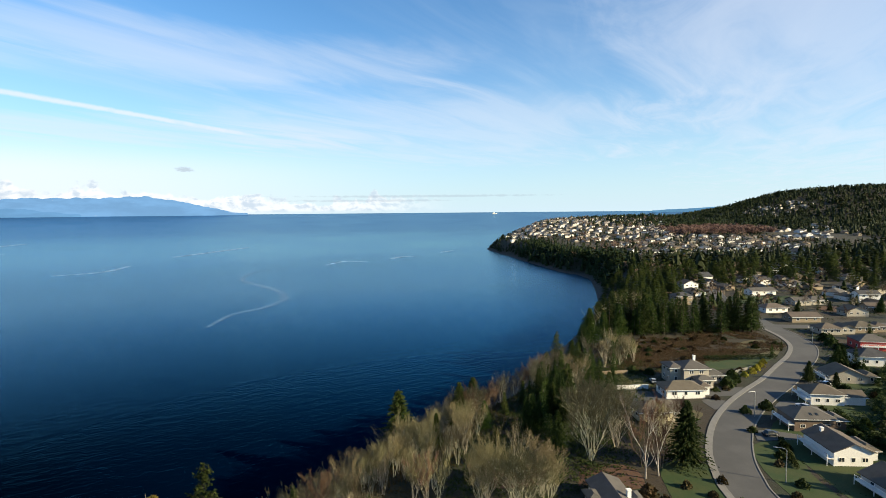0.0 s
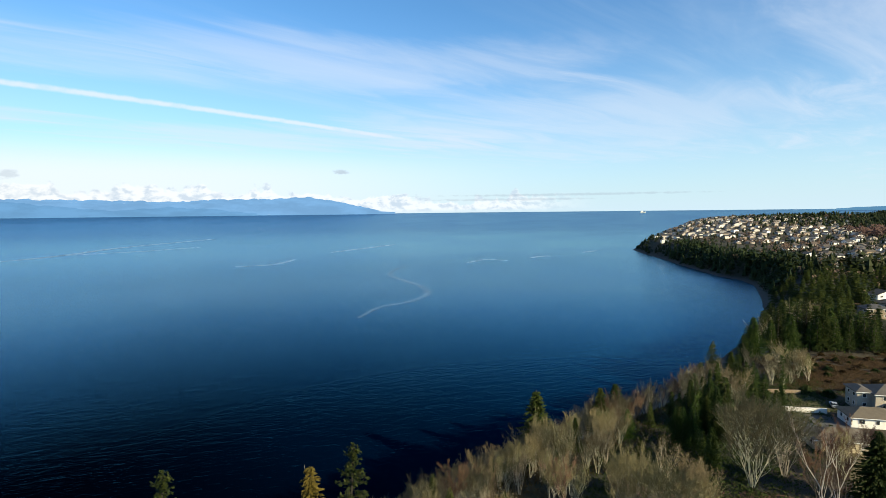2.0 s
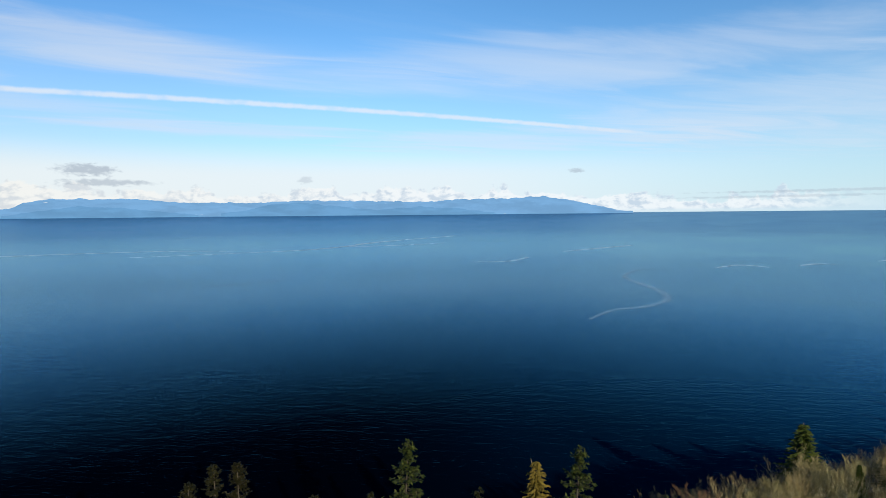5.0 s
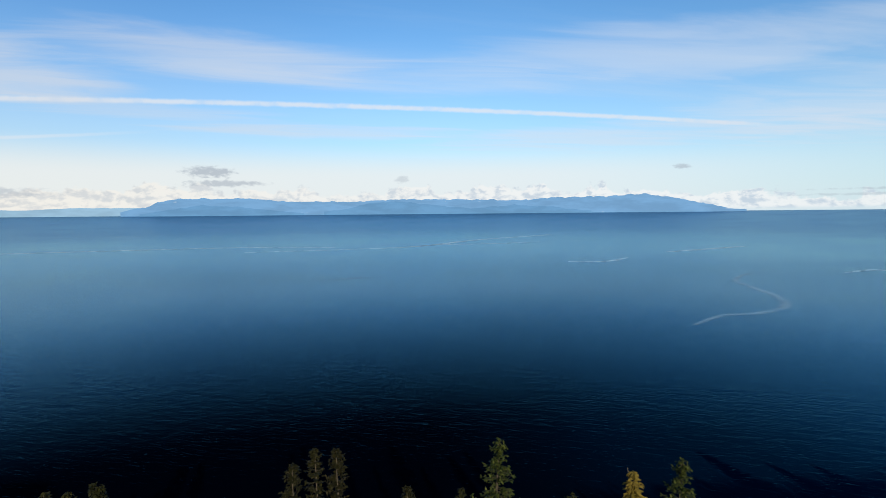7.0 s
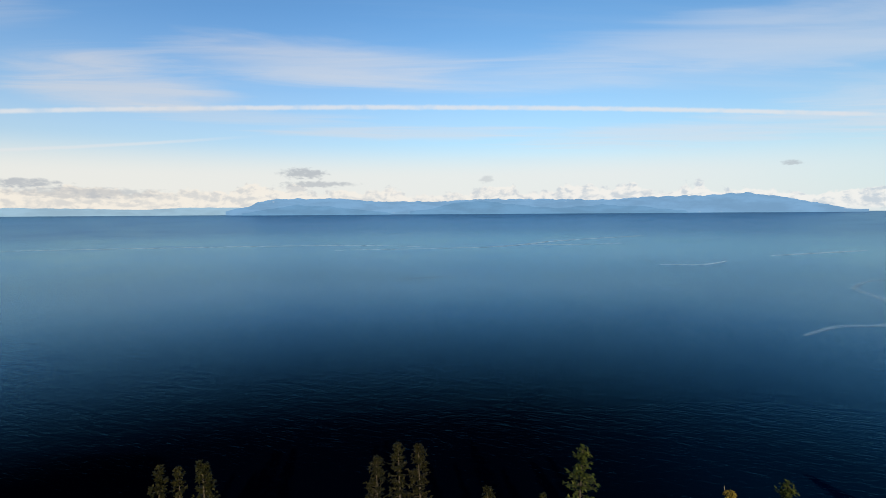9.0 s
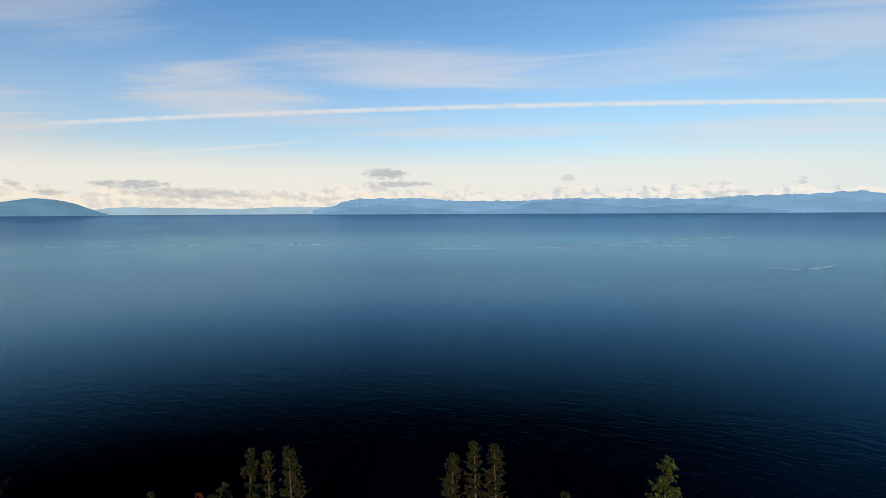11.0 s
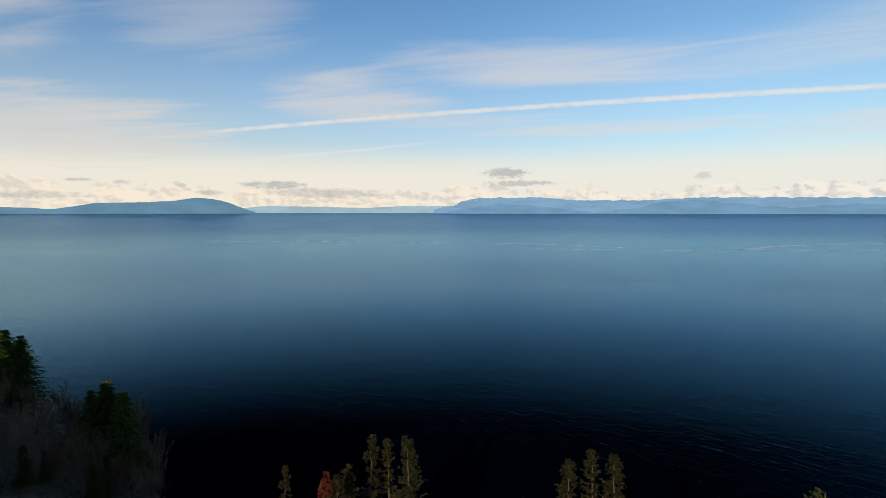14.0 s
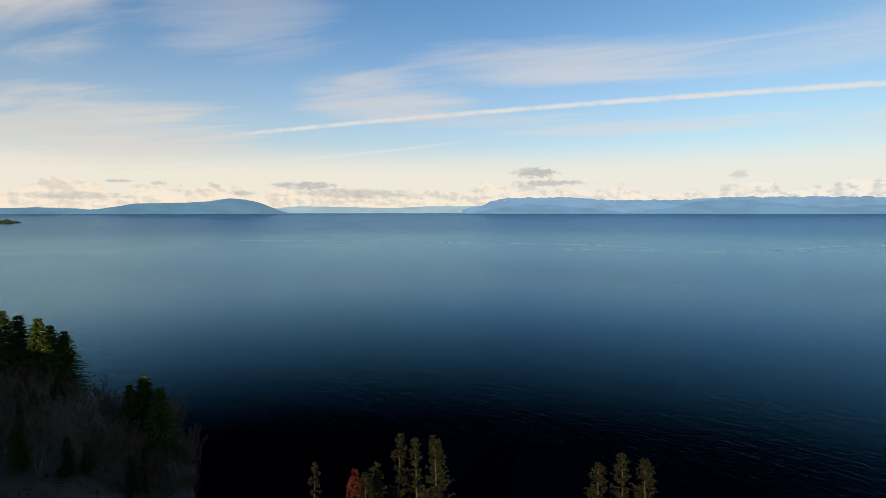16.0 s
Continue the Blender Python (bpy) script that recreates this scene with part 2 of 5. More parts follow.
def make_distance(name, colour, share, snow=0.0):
    """Land many kilometres off: its own colour, with the lit air before it added as emission."""
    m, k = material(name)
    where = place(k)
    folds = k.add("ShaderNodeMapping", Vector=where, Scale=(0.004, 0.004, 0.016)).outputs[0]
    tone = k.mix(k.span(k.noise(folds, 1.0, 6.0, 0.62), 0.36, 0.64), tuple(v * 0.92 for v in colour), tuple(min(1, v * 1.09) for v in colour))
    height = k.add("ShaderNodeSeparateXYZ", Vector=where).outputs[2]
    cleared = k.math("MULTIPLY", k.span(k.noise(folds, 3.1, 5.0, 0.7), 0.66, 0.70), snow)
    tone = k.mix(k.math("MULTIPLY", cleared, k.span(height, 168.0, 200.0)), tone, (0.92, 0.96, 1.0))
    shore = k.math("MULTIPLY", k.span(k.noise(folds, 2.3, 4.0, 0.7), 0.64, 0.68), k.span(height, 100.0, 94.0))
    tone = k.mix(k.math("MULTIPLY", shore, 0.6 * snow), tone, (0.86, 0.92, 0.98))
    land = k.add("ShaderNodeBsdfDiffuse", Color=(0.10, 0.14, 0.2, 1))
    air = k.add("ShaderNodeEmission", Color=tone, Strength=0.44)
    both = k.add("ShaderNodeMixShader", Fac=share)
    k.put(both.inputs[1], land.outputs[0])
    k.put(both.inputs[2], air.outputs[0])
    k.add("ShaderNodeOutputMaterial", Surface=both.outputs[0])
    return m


def make_ground():
    m, k = material("winter_ground")
    where = place(k)
    tone = k.mix(k.span(k.noise(where, 0.03, 4.0, 0.6), 0.4, 0.6), (0.015, 0.016, 0.005), (0.027, 0.018, 0.008))
    tone = k.mix(k.span(k.noise(where, 0.11, 4.0, 0.6, 0.5), 0.52, 0.66), tone, (0.014, 0.021, 0.004))
    tone = k.mix(k.span(k.noise(where, 0.9, 4.0, 0.6), 0.5, 0.75), tone, (0.008, 0.007, 0.004))
    height = k.add("ShaderNodeSeparateXYZ", Vector=where).outputs[2]
    tone = k.mix(k.span(k.math("ADD", height, k.noise(where, 0.2, 3.0)), 3.0, 1.4), tone, (0.035, 0.032, 0.028))
    finish(k, tone, 0.95, bump=k.noise(where, 1.7, 4.0), bump_size=0.3)
    return m


def make_window_glass():
    m, k = material("window_glass")
    finish(k, (0.02, 0.025, 0.03), 0.08)
    return m


def plain(name, colour, rough=0.6, metal=0.0):
    m, k = material(name)
    where = place(k)
    grain = k.noise(where, 3.0, 4.0)
    finish(k, k.mix(k.span(grain, 0.3, 0.7), tuple(v * 0.88 for v in colour), colour), rough, metal, bump=grain, bump_size=0.004)
    return m


WATER, SLICK, FAR_SLICK, GROUND, GLASS = make_water(), make_slick("thin_foam", 0.26), make_slick("foam", 0.62), make_ground(), make_window_glass()
ASPHALT = rough_surface("asphalt", (0.0636, 0.0621, 0.0606), (0.0823, 0.08, 0.077), 0.12, 0.9, 60.0, 0.004)
CONCRETE = rough_surface("concrete", (0.1615, 0.153, 0.1403), (0.1955, 0.187, 0.17), 0.6, 0.9, 20.0, 0.004)
GRASS = rough_surface("lawn_grass", (0.016, 0.040, 0.003), (0.034, 0.046, 0.006), 0.18, 0.95, 14.0, 0.05)
DRY_GRASS = rough_surface("dry_grass", (0.088, 0.072, 0.028), (0.068, 0.0624, 0.0224), 0.25, 0.95, 14.0, 0.05)
SOIL = rough_surface("bark_mulch", (0.09, 0.04125, 0.0195), (0.06, 0.03, 0.0165), 0.5, 0.95, 10.0, 0.06)
BARK = rough_surface("bark", (0.085, 0.065, 0.045), (0.12, 0.10, 0.075), 1.2, 0.95, 6.0, 0.02)
# darker copy of the bark, with the firs' shade put into its colour
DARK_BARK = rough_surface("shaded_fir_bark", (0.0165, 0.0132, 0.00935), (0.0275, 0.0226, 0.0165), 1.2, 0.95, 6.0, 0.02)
PALE_BARK = rough_surface("pale_bark", (0.374, 0.342, 0.248), (0.449, 0.407, 0.304), 1.0, 0.9, 6.0, 0.01, objects=0.5)
WHITE_BARK = rough_surface("birch_bark", (0.4125, 0.375, 0.33), (0.3375, 0.3075, 0.27), 1.0, 0.85, 6.0, 0.01)
TWIGS = foliage("bare_twigs", (0.0845, 0.0768, 0.0384), (0.149, 0.132, 0.071), 0.4, 0.1)
RED_TWIGS = foliage("red_twigs", (0.080, 0.048, 0.032), (0.125, 0.078, 0.052), 0.4, 0.1)
RUST_LEAVES = foliage("rust_leaves", (0.012, 0.003, 0.0018), (0.033, 0.0084, 0.0036), 0.2, 0.2)
NEEDLES = foliage("conifer_needles", (0.0108, 0.0252, 0.0036), (0.0408, 0.0576, 0.0084), 0.55)
# two darker copies of the needles: dim light is put into their colour
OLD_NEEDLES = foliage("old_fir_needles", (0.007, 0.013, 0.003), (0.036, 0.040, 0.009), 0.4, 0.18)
DIMMED_NEEDLES = foliage("bluff_conifer_needles", (0.00248, 0.00372, 0.00093), (0.0136, 0.0136, 0.0031), 0.4, 0.12)
GOLD_NEEDLES = foliage("golden_conifer_needles", (0.045, 0.038, 0.006), (0.105, 0.085, 0.014), 0.2)
BRUSH = foliage("winter_brush", (0.0225, 0.021, 0.0075), (0.075, 0.0495, 0.021), 0.5)
HEDGE = foliage("evergreen_shrub", (0.012, 0.023, 0.005), (0.036, 0.050, 0.010), 0.4)
YELLOW_SHRUB = foliage("yellow_shrub", (0.20, 0.18, 0.02), (0.30, 0.26, 0.04), 0.2)
FAR_NEEDLES = foliage("far_conifers", (0.00737, 0.0168, 0.00526), (0.0221, 0.0326, 0.00842), 0.3, 0.1)
FAR_BARE = foliage("far_bare_trees", (0.070, 0.046, 0.034), (0.105, 0.072, 0.054), 0.2, 0.1)
WHITE = plain("white_paint", (0.74, 0.73, 0.70))
CREAM = plain("cream_siding", (0.3655, 0.3315, 0.272))
GREY_WALL = plain("grey_siding", (0.42, 0.42, 0.42))
TAN_WALL = plain("tan_siding", (0.24, 0.188, 0.124))
BROWN_WALL = plain("brown_siding", (0.128, 0.088, 0.064))
RED_WALL = plain("red_siding", (0.50, 0.06, 0.05))
STONE = rough_surface("pale_stone", (0.46, 0.40, 0.27), (0.36, 0.31, 0.2), 0.9, 0.9, 5.0, 0.03)
GREY_ROOF = rough_surface("grey_shingles", (0.068, 0.0624, 0.056), (0.092, 0.084, 0.0744), 0.4, 0.9, 16.0, 0.02, objects=0.3)
BROWN_ROOF = rough_surface("brown_shingles", (0.0819, 0.06552, 0.04836), (0.1053, 0.0858, 0.06474), 0.4, 0.9, 16.0, 0.02, objects=0.3)
DARK_ROOF = rough_surface("dark_shingles", (0.035, 0.036, 0.040), (0.055, 0.055, 0.06), 0.4, 0.9, 16.0, 0.02, objects=0.3)
STEEL = plain("galvanised_steel", (0.45, 0.46, 0.47), 0.45, 0.8)
WOOD = plain("weathered_timber", (0.24, 0.18, 0.12))
RUBBER = plain("black_rubber", (0.02, 0.02, 0.02))


# ---- building helpers ----
class Geo:
    """Vertices and faces of one mesh."""

    def __init__(self):
        self.v, self.f = [], []

    def face(self, *corners):
        i = len(self.v)
        self.v.extend(corners)
        self.f.append(tuple(range(i, i + len(corners))))

    def box(self, x0, x1, y0, y1, z0, z1):
        i = len(self.v)
        self.v += [(x, y, z) for z in (z0, z1) for y in (y0, y1) for x in (x0, x1)]
        self.f += [tuple(i + j for j in q) for q in ((0, 2, 3, 1), (4, 5, 7, 6), (0, 1, 5, 4), (2, 6, 7, 3), (0, 4, 6, 2), (1, 3, 7, 5))]

    def tube(self, points, radii, sides=6, cap=True):
        i = len(self.v)
        for j, p in enumerate(points):
            p = Vector(p)
            d = Vector(points[min(j + 1, len(points) - 1)]) - Vector(points[max(j - 1, 0)])
            d.normalize()
            a = d.orthogonal().normalized()
            b = d.cross(a)
            for s in range(sides):
                w = 2 * math.pi * s / sides
                self.v.append(tuple(p + (a * math.cos(w) + b * math.sin(w)) * radii[j]))
        for j in range(len(points) - 1):
            for s in range(sides):
                s2 = (s + 1) % sides
                self.f.append((i + j * sides + s, i + j * sides + s2, i + (j + 1) * sides + s2, i + (j + 1) * sides + s))
        if cap:
            self.f.append(tuple(i + s for s in reversed(range(sides))))
            self.f.append(tuple(i + (len(points) - 1) * sides + s for s in range(sides)))

    def mesh(self, name, *mats, smooth=False):
        me = bpy.data.meshes.new(name)
        me.from_pydata(self.v, [], self.f)
        for m in mats:
            me.materials.append(m)
        if smooth:
            me.polygons.foreach_set("use_smooth", [True] * len(me.polygons))
        me.update()
        return me


def part(name, geo, mat, parent=None, label="", smooth=False):
    ob = new(name, geo.mesh(name, mat, smooth=smooth))
    if parent:
        ob.parent = parent
    return tagged(ob, label)


def smoothstep(a, b, x):
    t = np.clip((x - a) / (b - a), 0, 1)
    return t * t * (3 - 2 * t)


# ---- the lie of the land ----
SHORE = [(-4900, -4500), (-1800, -2300), (-700, -900), (-340, -270), (-262, -130), (-205, -82), (-150, -48), (-122, 0), (-108, 48), (-78, 92),
         (-49, 124), (-33, 150), (-18, 172), (-5, 190), (12, 210), (33, 240), (56, 285), (90, 352), (133, 449), (158, 548), (178, 640),
         (176, 690), (160, 720), (149, 800), (138, 865), (126, 974), (108, 1086), (96, 1180), (112, 1268), (200, 1500), (450, 1800), (1000, 2150), (2500, 2700), (4900, 3300)]


def inland(x, y):
    """Metres from the shore line: more than nothing on land, less at sea."""
    x, y = np.asarray(x, float), np.asarray(y, float)
    best = np.full(x.shape, 1e9)
    ring = SHORE + [(9000, 3300), (9000, -9000), (-4900, -9000)]
    inside = np.zeros(x.shape, bool)
    for i, (x0, y0) in enumerate(ring):
        x1, y1 = ring[(i + 1) % len(ring)]
        if i < len(SHORE) - 1:
            dx, dy = x1 - x0, y1 - y0
            t = np.clip(((x - x0) * dx + (y - y0) * dy) / (dx * dx + dy * dy), 0, 1)
            best = np.minimum(best, np.hypot(x - x0 - t * dx, y - y0 - t * dy))
        if y0 != y1:
            cross = ((y0 > y) != (y1 > y)) & (x < (x1 - x0) * (y - y0) / (y1 - y0) + x0)
            inside ^= cross
    return np.where(inside, best, -best)


def hill(x, y, a, b, high, wide):
    dx, dy = b[0] - a[0], b[1] - a[1]
    t = np.clip(((x - a[0]) * dx + (y - a[1]) * dy) / (dx * dx + dy * dy), 0, 1)
    r = np.hypot(x - a[0] - t * dx, y - a[1] - t * dy) / wide
    return high * np.exp(-0.5 * r * r)


def land_height(x, y):
    x, y = np.asarray(x, float), np.asarray(y, float)
    d = inland(x, y)
    far = np.hypot(x, y)
    z = 20 * smoothstep(-2, 36, d)
    z = z + smoothstep(0, 120, d) * (hill(x, y, (340, 1440), (520, 1560), 28, 170) + hill(x, y, (250, 1250), (400, 1250), 12, 160)
                                    + hill(x, y, (1190, 1690), (2600, 900), 90, 225) + hill(x, y, (1500, 1500), (2600, 600), 26, 500)
                                    + np.clip((far - 750) * 0.008, 0, 12)
                                    # unseen ridge added behind the lookout to shade the left bluff
                                    + hill(x, y, (-52, -62), (-108, -180), 60, 28))
    ripple = 2.5 * np.sin(x * 0.021 + 1.0) * np.sin(y * 0.017) * smoothstep(480, 800, far) * smoothstep(10, 60, d)
    return np.where(d > -2, z + ripple, np.maximum(-9, (d + 2) * 0.25))


def steps(fine_lo, fine_hi, fine, grow, lo, hi):
    mid = list(np.arange(fine_lo, fine_hi + 0.1, fine))
    s, p = fine, mid[-1]
    while p < hi:
        s *= grow
        p = min(p + s, hi)
        mid.append(p)
    s, p, left = fine, mid[0], []
    while p > lo:
        s *= grow
        p = max(p - s, lo)
        left.append(p)
    return np.array(left[::-1] + mid)


def make_ground_sheet():
    xs = steps(-270, 420, 6.0, 1.055, -4900, 4900)
    ys = steps(-160, 480, 6.0, 1.055, -4900, 4900)
    gx, gy = np.meshgrid(xs, ys)
    gz = land_height(gx, gy)
    nx, ny = len(xs), len(ys)
    me = bpy.data.meshes.new("ground")
    verts = np.stack([gx, gy, gz], -1).reshape(-1, 3)
    idx = np.arange(nx * ny).reshape(ny, nx)
    faces = np.stack([idx[:-1, :-1], idx[:-1, 1:], idx[1:, 1:], idx[1:, :-1]], -1).reshape(-1, 4)
    me.from_pydata(verts.tolist(), [], faces.tolist())
    me.polygons.foreach_set("use_smooth", [True] * len(me.polygons))
    me.materials.append(GROUND)
    tagged(new("ground", me), "brown winter ground with brush, moss and bare soil", "ground", kind="structure")


def sea_level(r):
    return 80.5 * float(smoothstep(2200, 5600, r)) / float(smoothstep(2200, 5600, 4950)) if r > 2200 else 0.0


def make_sea():
    """One sheet to the horizon; its rim lifts to the height of the eye, as the round earth's horizon stands."""
    radii = [0.5, 60, 120, 200, 300, 450, 700, 1000, 1400, 1900, 2500, 3000, 3400, 3800, 4100, 4400, 4600, 4800, 4950]
    geo = Geo()
    sides = 180
    for r in radii:
        z = sea_level(r)
        for s in range(sides):
            w = 2 * math.pi * s / sides
            geo.v.append((r * math.cos(w), r * math.sin(w), z))
    for j in range(len(radii) - 1):
        for s in range(sides):
            s2 = (s + 1) % sides
            geo.f.append((j * sides + s, (j + 1) * sides + s, (j + 1) * sides + s2, j * sides + s2))
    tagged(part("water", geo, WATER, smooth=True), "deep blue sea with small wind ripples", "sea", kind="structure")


def slick(points, width):
    """A drifting line of foam through the points (x, y), as a smooth ribbon just over the water."""
    pts = [Vector((*p, 0)) for p in points]
    fine = []
    for i in range(len(pts) - 1):
        p0, p1, p2, p3 = pts[max(i - 1, 0)], pts[i], pts[i + 1], pts[min(i + 2, len(pts) - 1)]
        for s in range(8):
            t = s / 8
            fine.append(0.5 * (2 * p1 + (p2 - p0) * t + (2 * p0 - 5 * p1 + 4 * p2 - p3) * t * t + (3 * p1 - p0 - 3 * p2 + p3) * t ** 3))
    fine.append(pts[-1])
    geo = Geo()
    for i, p in enumerate(fine):
        d = (fine[min(i + 1, len(fine) - 1)] - fine[max(i - 1, 0)]).normalized()
        side = Vector((-d.y, d.x, 0)) * width * (0.35 + 0.65 * math.sin(math.pi * (i + 0.5) / len(fine)))
        r = p.length
        lift = 0.25 + sea_level(r)
        geo.v += [tuple(p + side + Vector((0, 0, lift))), tuple(p - side + Vector((0, 0, lift)))]
    geo.f = [(2 * i, 2 * i + 1, 2 * i + 3, 2 * i + 2) for i in range(len(fine) - 1)]
    me = geo.mesh("foam_line", SLICK if width < 7 else FAR_SLICK)
    uv = me.uv_layers.new(name="UVMap")
    for loop in me.loops:
        uv.data[loop.index].uv = (loop.vertex_index // 2 / 8, loop.vertex_index % 2)
    return tagged(new("foam_line", me), "pale drifting line of foam on the sea", "foam", group="foam lines", kind="stuff")


def far_range(name, profile, distance, mat, label, grain=0.0, deep=260.0):
    """A far ridge: (turn, rise) in degrees give its skyline; behind it the land goes on."""
    geo = Geo()
    a = [p[0] for p in profile]
    count = max(24, int((a[-1] - a[0]) * 5))
    turns = np.linspace(a[0], a[-1], count)
    highs = np.interp(turns, a, [p[1] for p in profile])
    rows = ((0.0, -0.02), (0.25, 0.35), (0.55, 0.72), (1.0, 1.0), (1.4, 0.6))
    for i, (w, e) in enumerate(zip(turns, highs)):
        bump = grain * (noise.noise((w * 1.3, 3.1, 0)) + 0.5 * noise.noise((w * 3.7, 1.1, 0)))
        for back_off, share in rows:
            jag = 0.1 * noise.noise((w * 1.9, back_off * 3, 5.0)) * (1 if 0.1 < back_off < 0.9 else 0)
            r = distance + deep * back_off * 0.4
            zz = 82 + r * math.tan(radians(max(0.02, (e + bump)) * (share + jag * share)))
            geo.v.append((-math.sin(radians(w)) * r, math.cos(radians(w)) * r, zz if share > 0 else 40))
    k = len(rows)
    for i in range(count - 1):
        for j in range(k - 1):
            geo.f.append((i * k + j, i * k + j + 1, (i + 1) * k + j + 1, (i + 1) * k + j))
    return tagged(part(name, geo, mat, smooth=True), label, "mountains", kind="structure")


# ---- sea, ground and distance ----
make_ground_sheet()
make_sea()
# haze is put into these blues, which glow by emission
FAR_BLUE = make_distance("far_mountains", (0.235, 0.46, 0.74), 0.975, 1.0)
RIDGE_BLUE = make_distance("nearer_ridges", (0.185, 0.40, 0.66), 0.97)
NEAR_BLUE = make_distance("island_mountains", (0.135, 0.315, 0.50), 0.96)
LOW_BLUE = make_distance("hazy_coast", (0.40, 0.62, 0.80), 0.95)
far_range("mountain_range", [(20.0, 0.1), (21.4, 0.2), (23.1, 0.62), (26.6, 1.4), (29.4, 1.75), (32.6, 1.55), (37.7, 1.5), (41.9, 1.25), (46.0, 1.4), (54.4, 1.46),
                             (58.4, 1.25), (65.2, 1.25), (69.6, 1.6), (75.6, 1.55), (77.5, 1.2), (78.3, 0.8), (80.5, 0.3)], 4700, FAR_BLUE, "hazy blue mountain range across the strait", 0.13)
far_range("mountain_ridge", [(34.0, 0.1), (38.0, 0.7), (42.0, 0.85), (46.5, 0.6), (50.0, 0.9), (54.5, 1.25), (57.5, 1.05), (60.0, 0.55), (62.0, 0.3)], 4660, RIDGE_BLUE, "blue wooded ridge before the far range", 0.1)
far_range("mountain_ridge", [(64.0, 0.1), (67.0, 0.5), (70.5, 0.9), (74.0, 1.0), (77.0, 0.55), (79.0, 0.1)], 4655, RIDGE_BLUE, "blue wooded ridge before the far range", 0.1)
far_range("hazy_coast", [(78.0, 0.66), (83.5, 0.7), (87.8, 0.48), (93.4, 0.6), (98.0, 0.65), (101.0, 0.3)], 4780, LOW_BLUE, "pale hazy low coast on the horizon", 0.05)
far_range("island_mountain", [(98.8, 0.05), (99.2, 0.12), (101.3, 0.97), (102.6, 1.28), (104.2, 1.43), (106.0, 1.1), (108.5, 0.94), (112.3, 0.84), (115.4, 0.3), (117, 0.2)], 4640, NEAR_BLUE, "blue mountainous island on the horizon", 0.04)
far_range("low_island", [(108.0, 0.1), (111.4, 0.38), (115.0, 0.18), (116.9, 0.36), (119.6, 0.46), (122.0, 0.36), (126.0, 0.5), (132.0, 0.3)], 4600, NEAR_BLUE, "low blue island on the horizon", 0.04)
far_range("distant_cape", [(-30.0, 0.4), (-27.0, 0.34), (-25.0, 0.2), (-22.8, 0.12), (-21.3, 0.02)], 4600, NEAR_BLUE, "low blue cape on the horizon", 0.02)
islet = Geo()
for i in range(25):
    w, e = 120.7 + i * 0.2, 21 * (min(1, i / 5) ** 0.6) * (0.8 + 0.2 * math.sin(i * 1.7))
    for r, z in ((3470, 20.0), (3490, 28.5 + e * 0.6), (3520, 28.5 + e), (3570, 28.5 + e * 0.7), (3600, 20.0)):
        islet.v.append((-math.sin(radians(w)) * r, math.cos(radians(w)) * r, z))
for i in range(24):
    for j in range(4):
        islet.f.append((i * 5 + j, i * 5 + j + 1, i * 5 + j + 6, i * 5 + j + 5))
tagged(part("islet", islet, FAR_NEEDLES, smooth=True), "low dark wooded islet far out", "islet", kind="structure")
FOAM = [([(-172, 384), (-173, 434), (-158, 464), (-154, 510), (-177, 567), (-222, 624), (-253, 669), (-267, 753), (-231, 796)], 9),
        ([(-187, 843), (-168, 910), (-127, 896)], 11), ([(-96, 947), (-78, 994), (-49, 1004)], 12), ([(-6, 1100), (22, 1150)], 10),
        ([(-506, 861), (-493, 770), (-534, 725)], 12), ([(-1150, 420), (-1041, 738), (-1067, 894), (-1154, 1124), (-1214, 1523), (-1250, 1598), (-1341, 2044)], 24),
        ([(-1041, 760), (-1051, 881), (-984, 1005), (-950, 1170)], 18), ([(-522, 1031), (-479, 1315)], 18),
        ([(-1620, -400), (-1589, -226), (-1523, -3), (-1386, 367), (-1284, 542), (-1150, 640)], 24), ([(-605, 293), (-592, 343), (-577, 399)], 8)]
for line, wide in FOAM:
    slick(line, wide * 0.75)


def ship(x, y, rot):
    top = new("ship")
    top.matrix_world = pose(x, y, sea_level(math.hypot(x, y)) - 0.5, 0, 0, rot)
    tagged(top, "small white ship far out at sea", "ship")
    hull = Geo()
    hull.v = [(-18, -3, 0), (12, -3, 0), (20, 0, 0), (12, 3, 0), (-18, 3, 0), (-18, -4, 5), (13, -4, 5), (23, 0, 6), (13, 4, 5), (-18, 4, 5)]
    hull.f = [(4, 3, 2, 1, 0), (5, 6, 7, 8, 9), (0, 1, 6, 5), (1, 2, 7, 6), (2, 3, 8, 7), (3, 4, 9, 8), (4, 0, 5, 9)]
    part("hull", hull, WHITE, top)
    cabin = Geo()
    cabin.box(-14, 4, -3, 3, 5, 11)
    cabin.box(-8, 2, -2.5, 2.5, 11, 14)
    part("cabin", cabin, WHITE, top)
    mast = Geo()
    mast.tube([(-4, 0, 14), (-4, 0, 19)], [0.4, 0.2], 6)
    part("mast", mast, STEEL, top)


ship(430, 4480, 5)


# ---- trees ----
rng = random.Random(11)


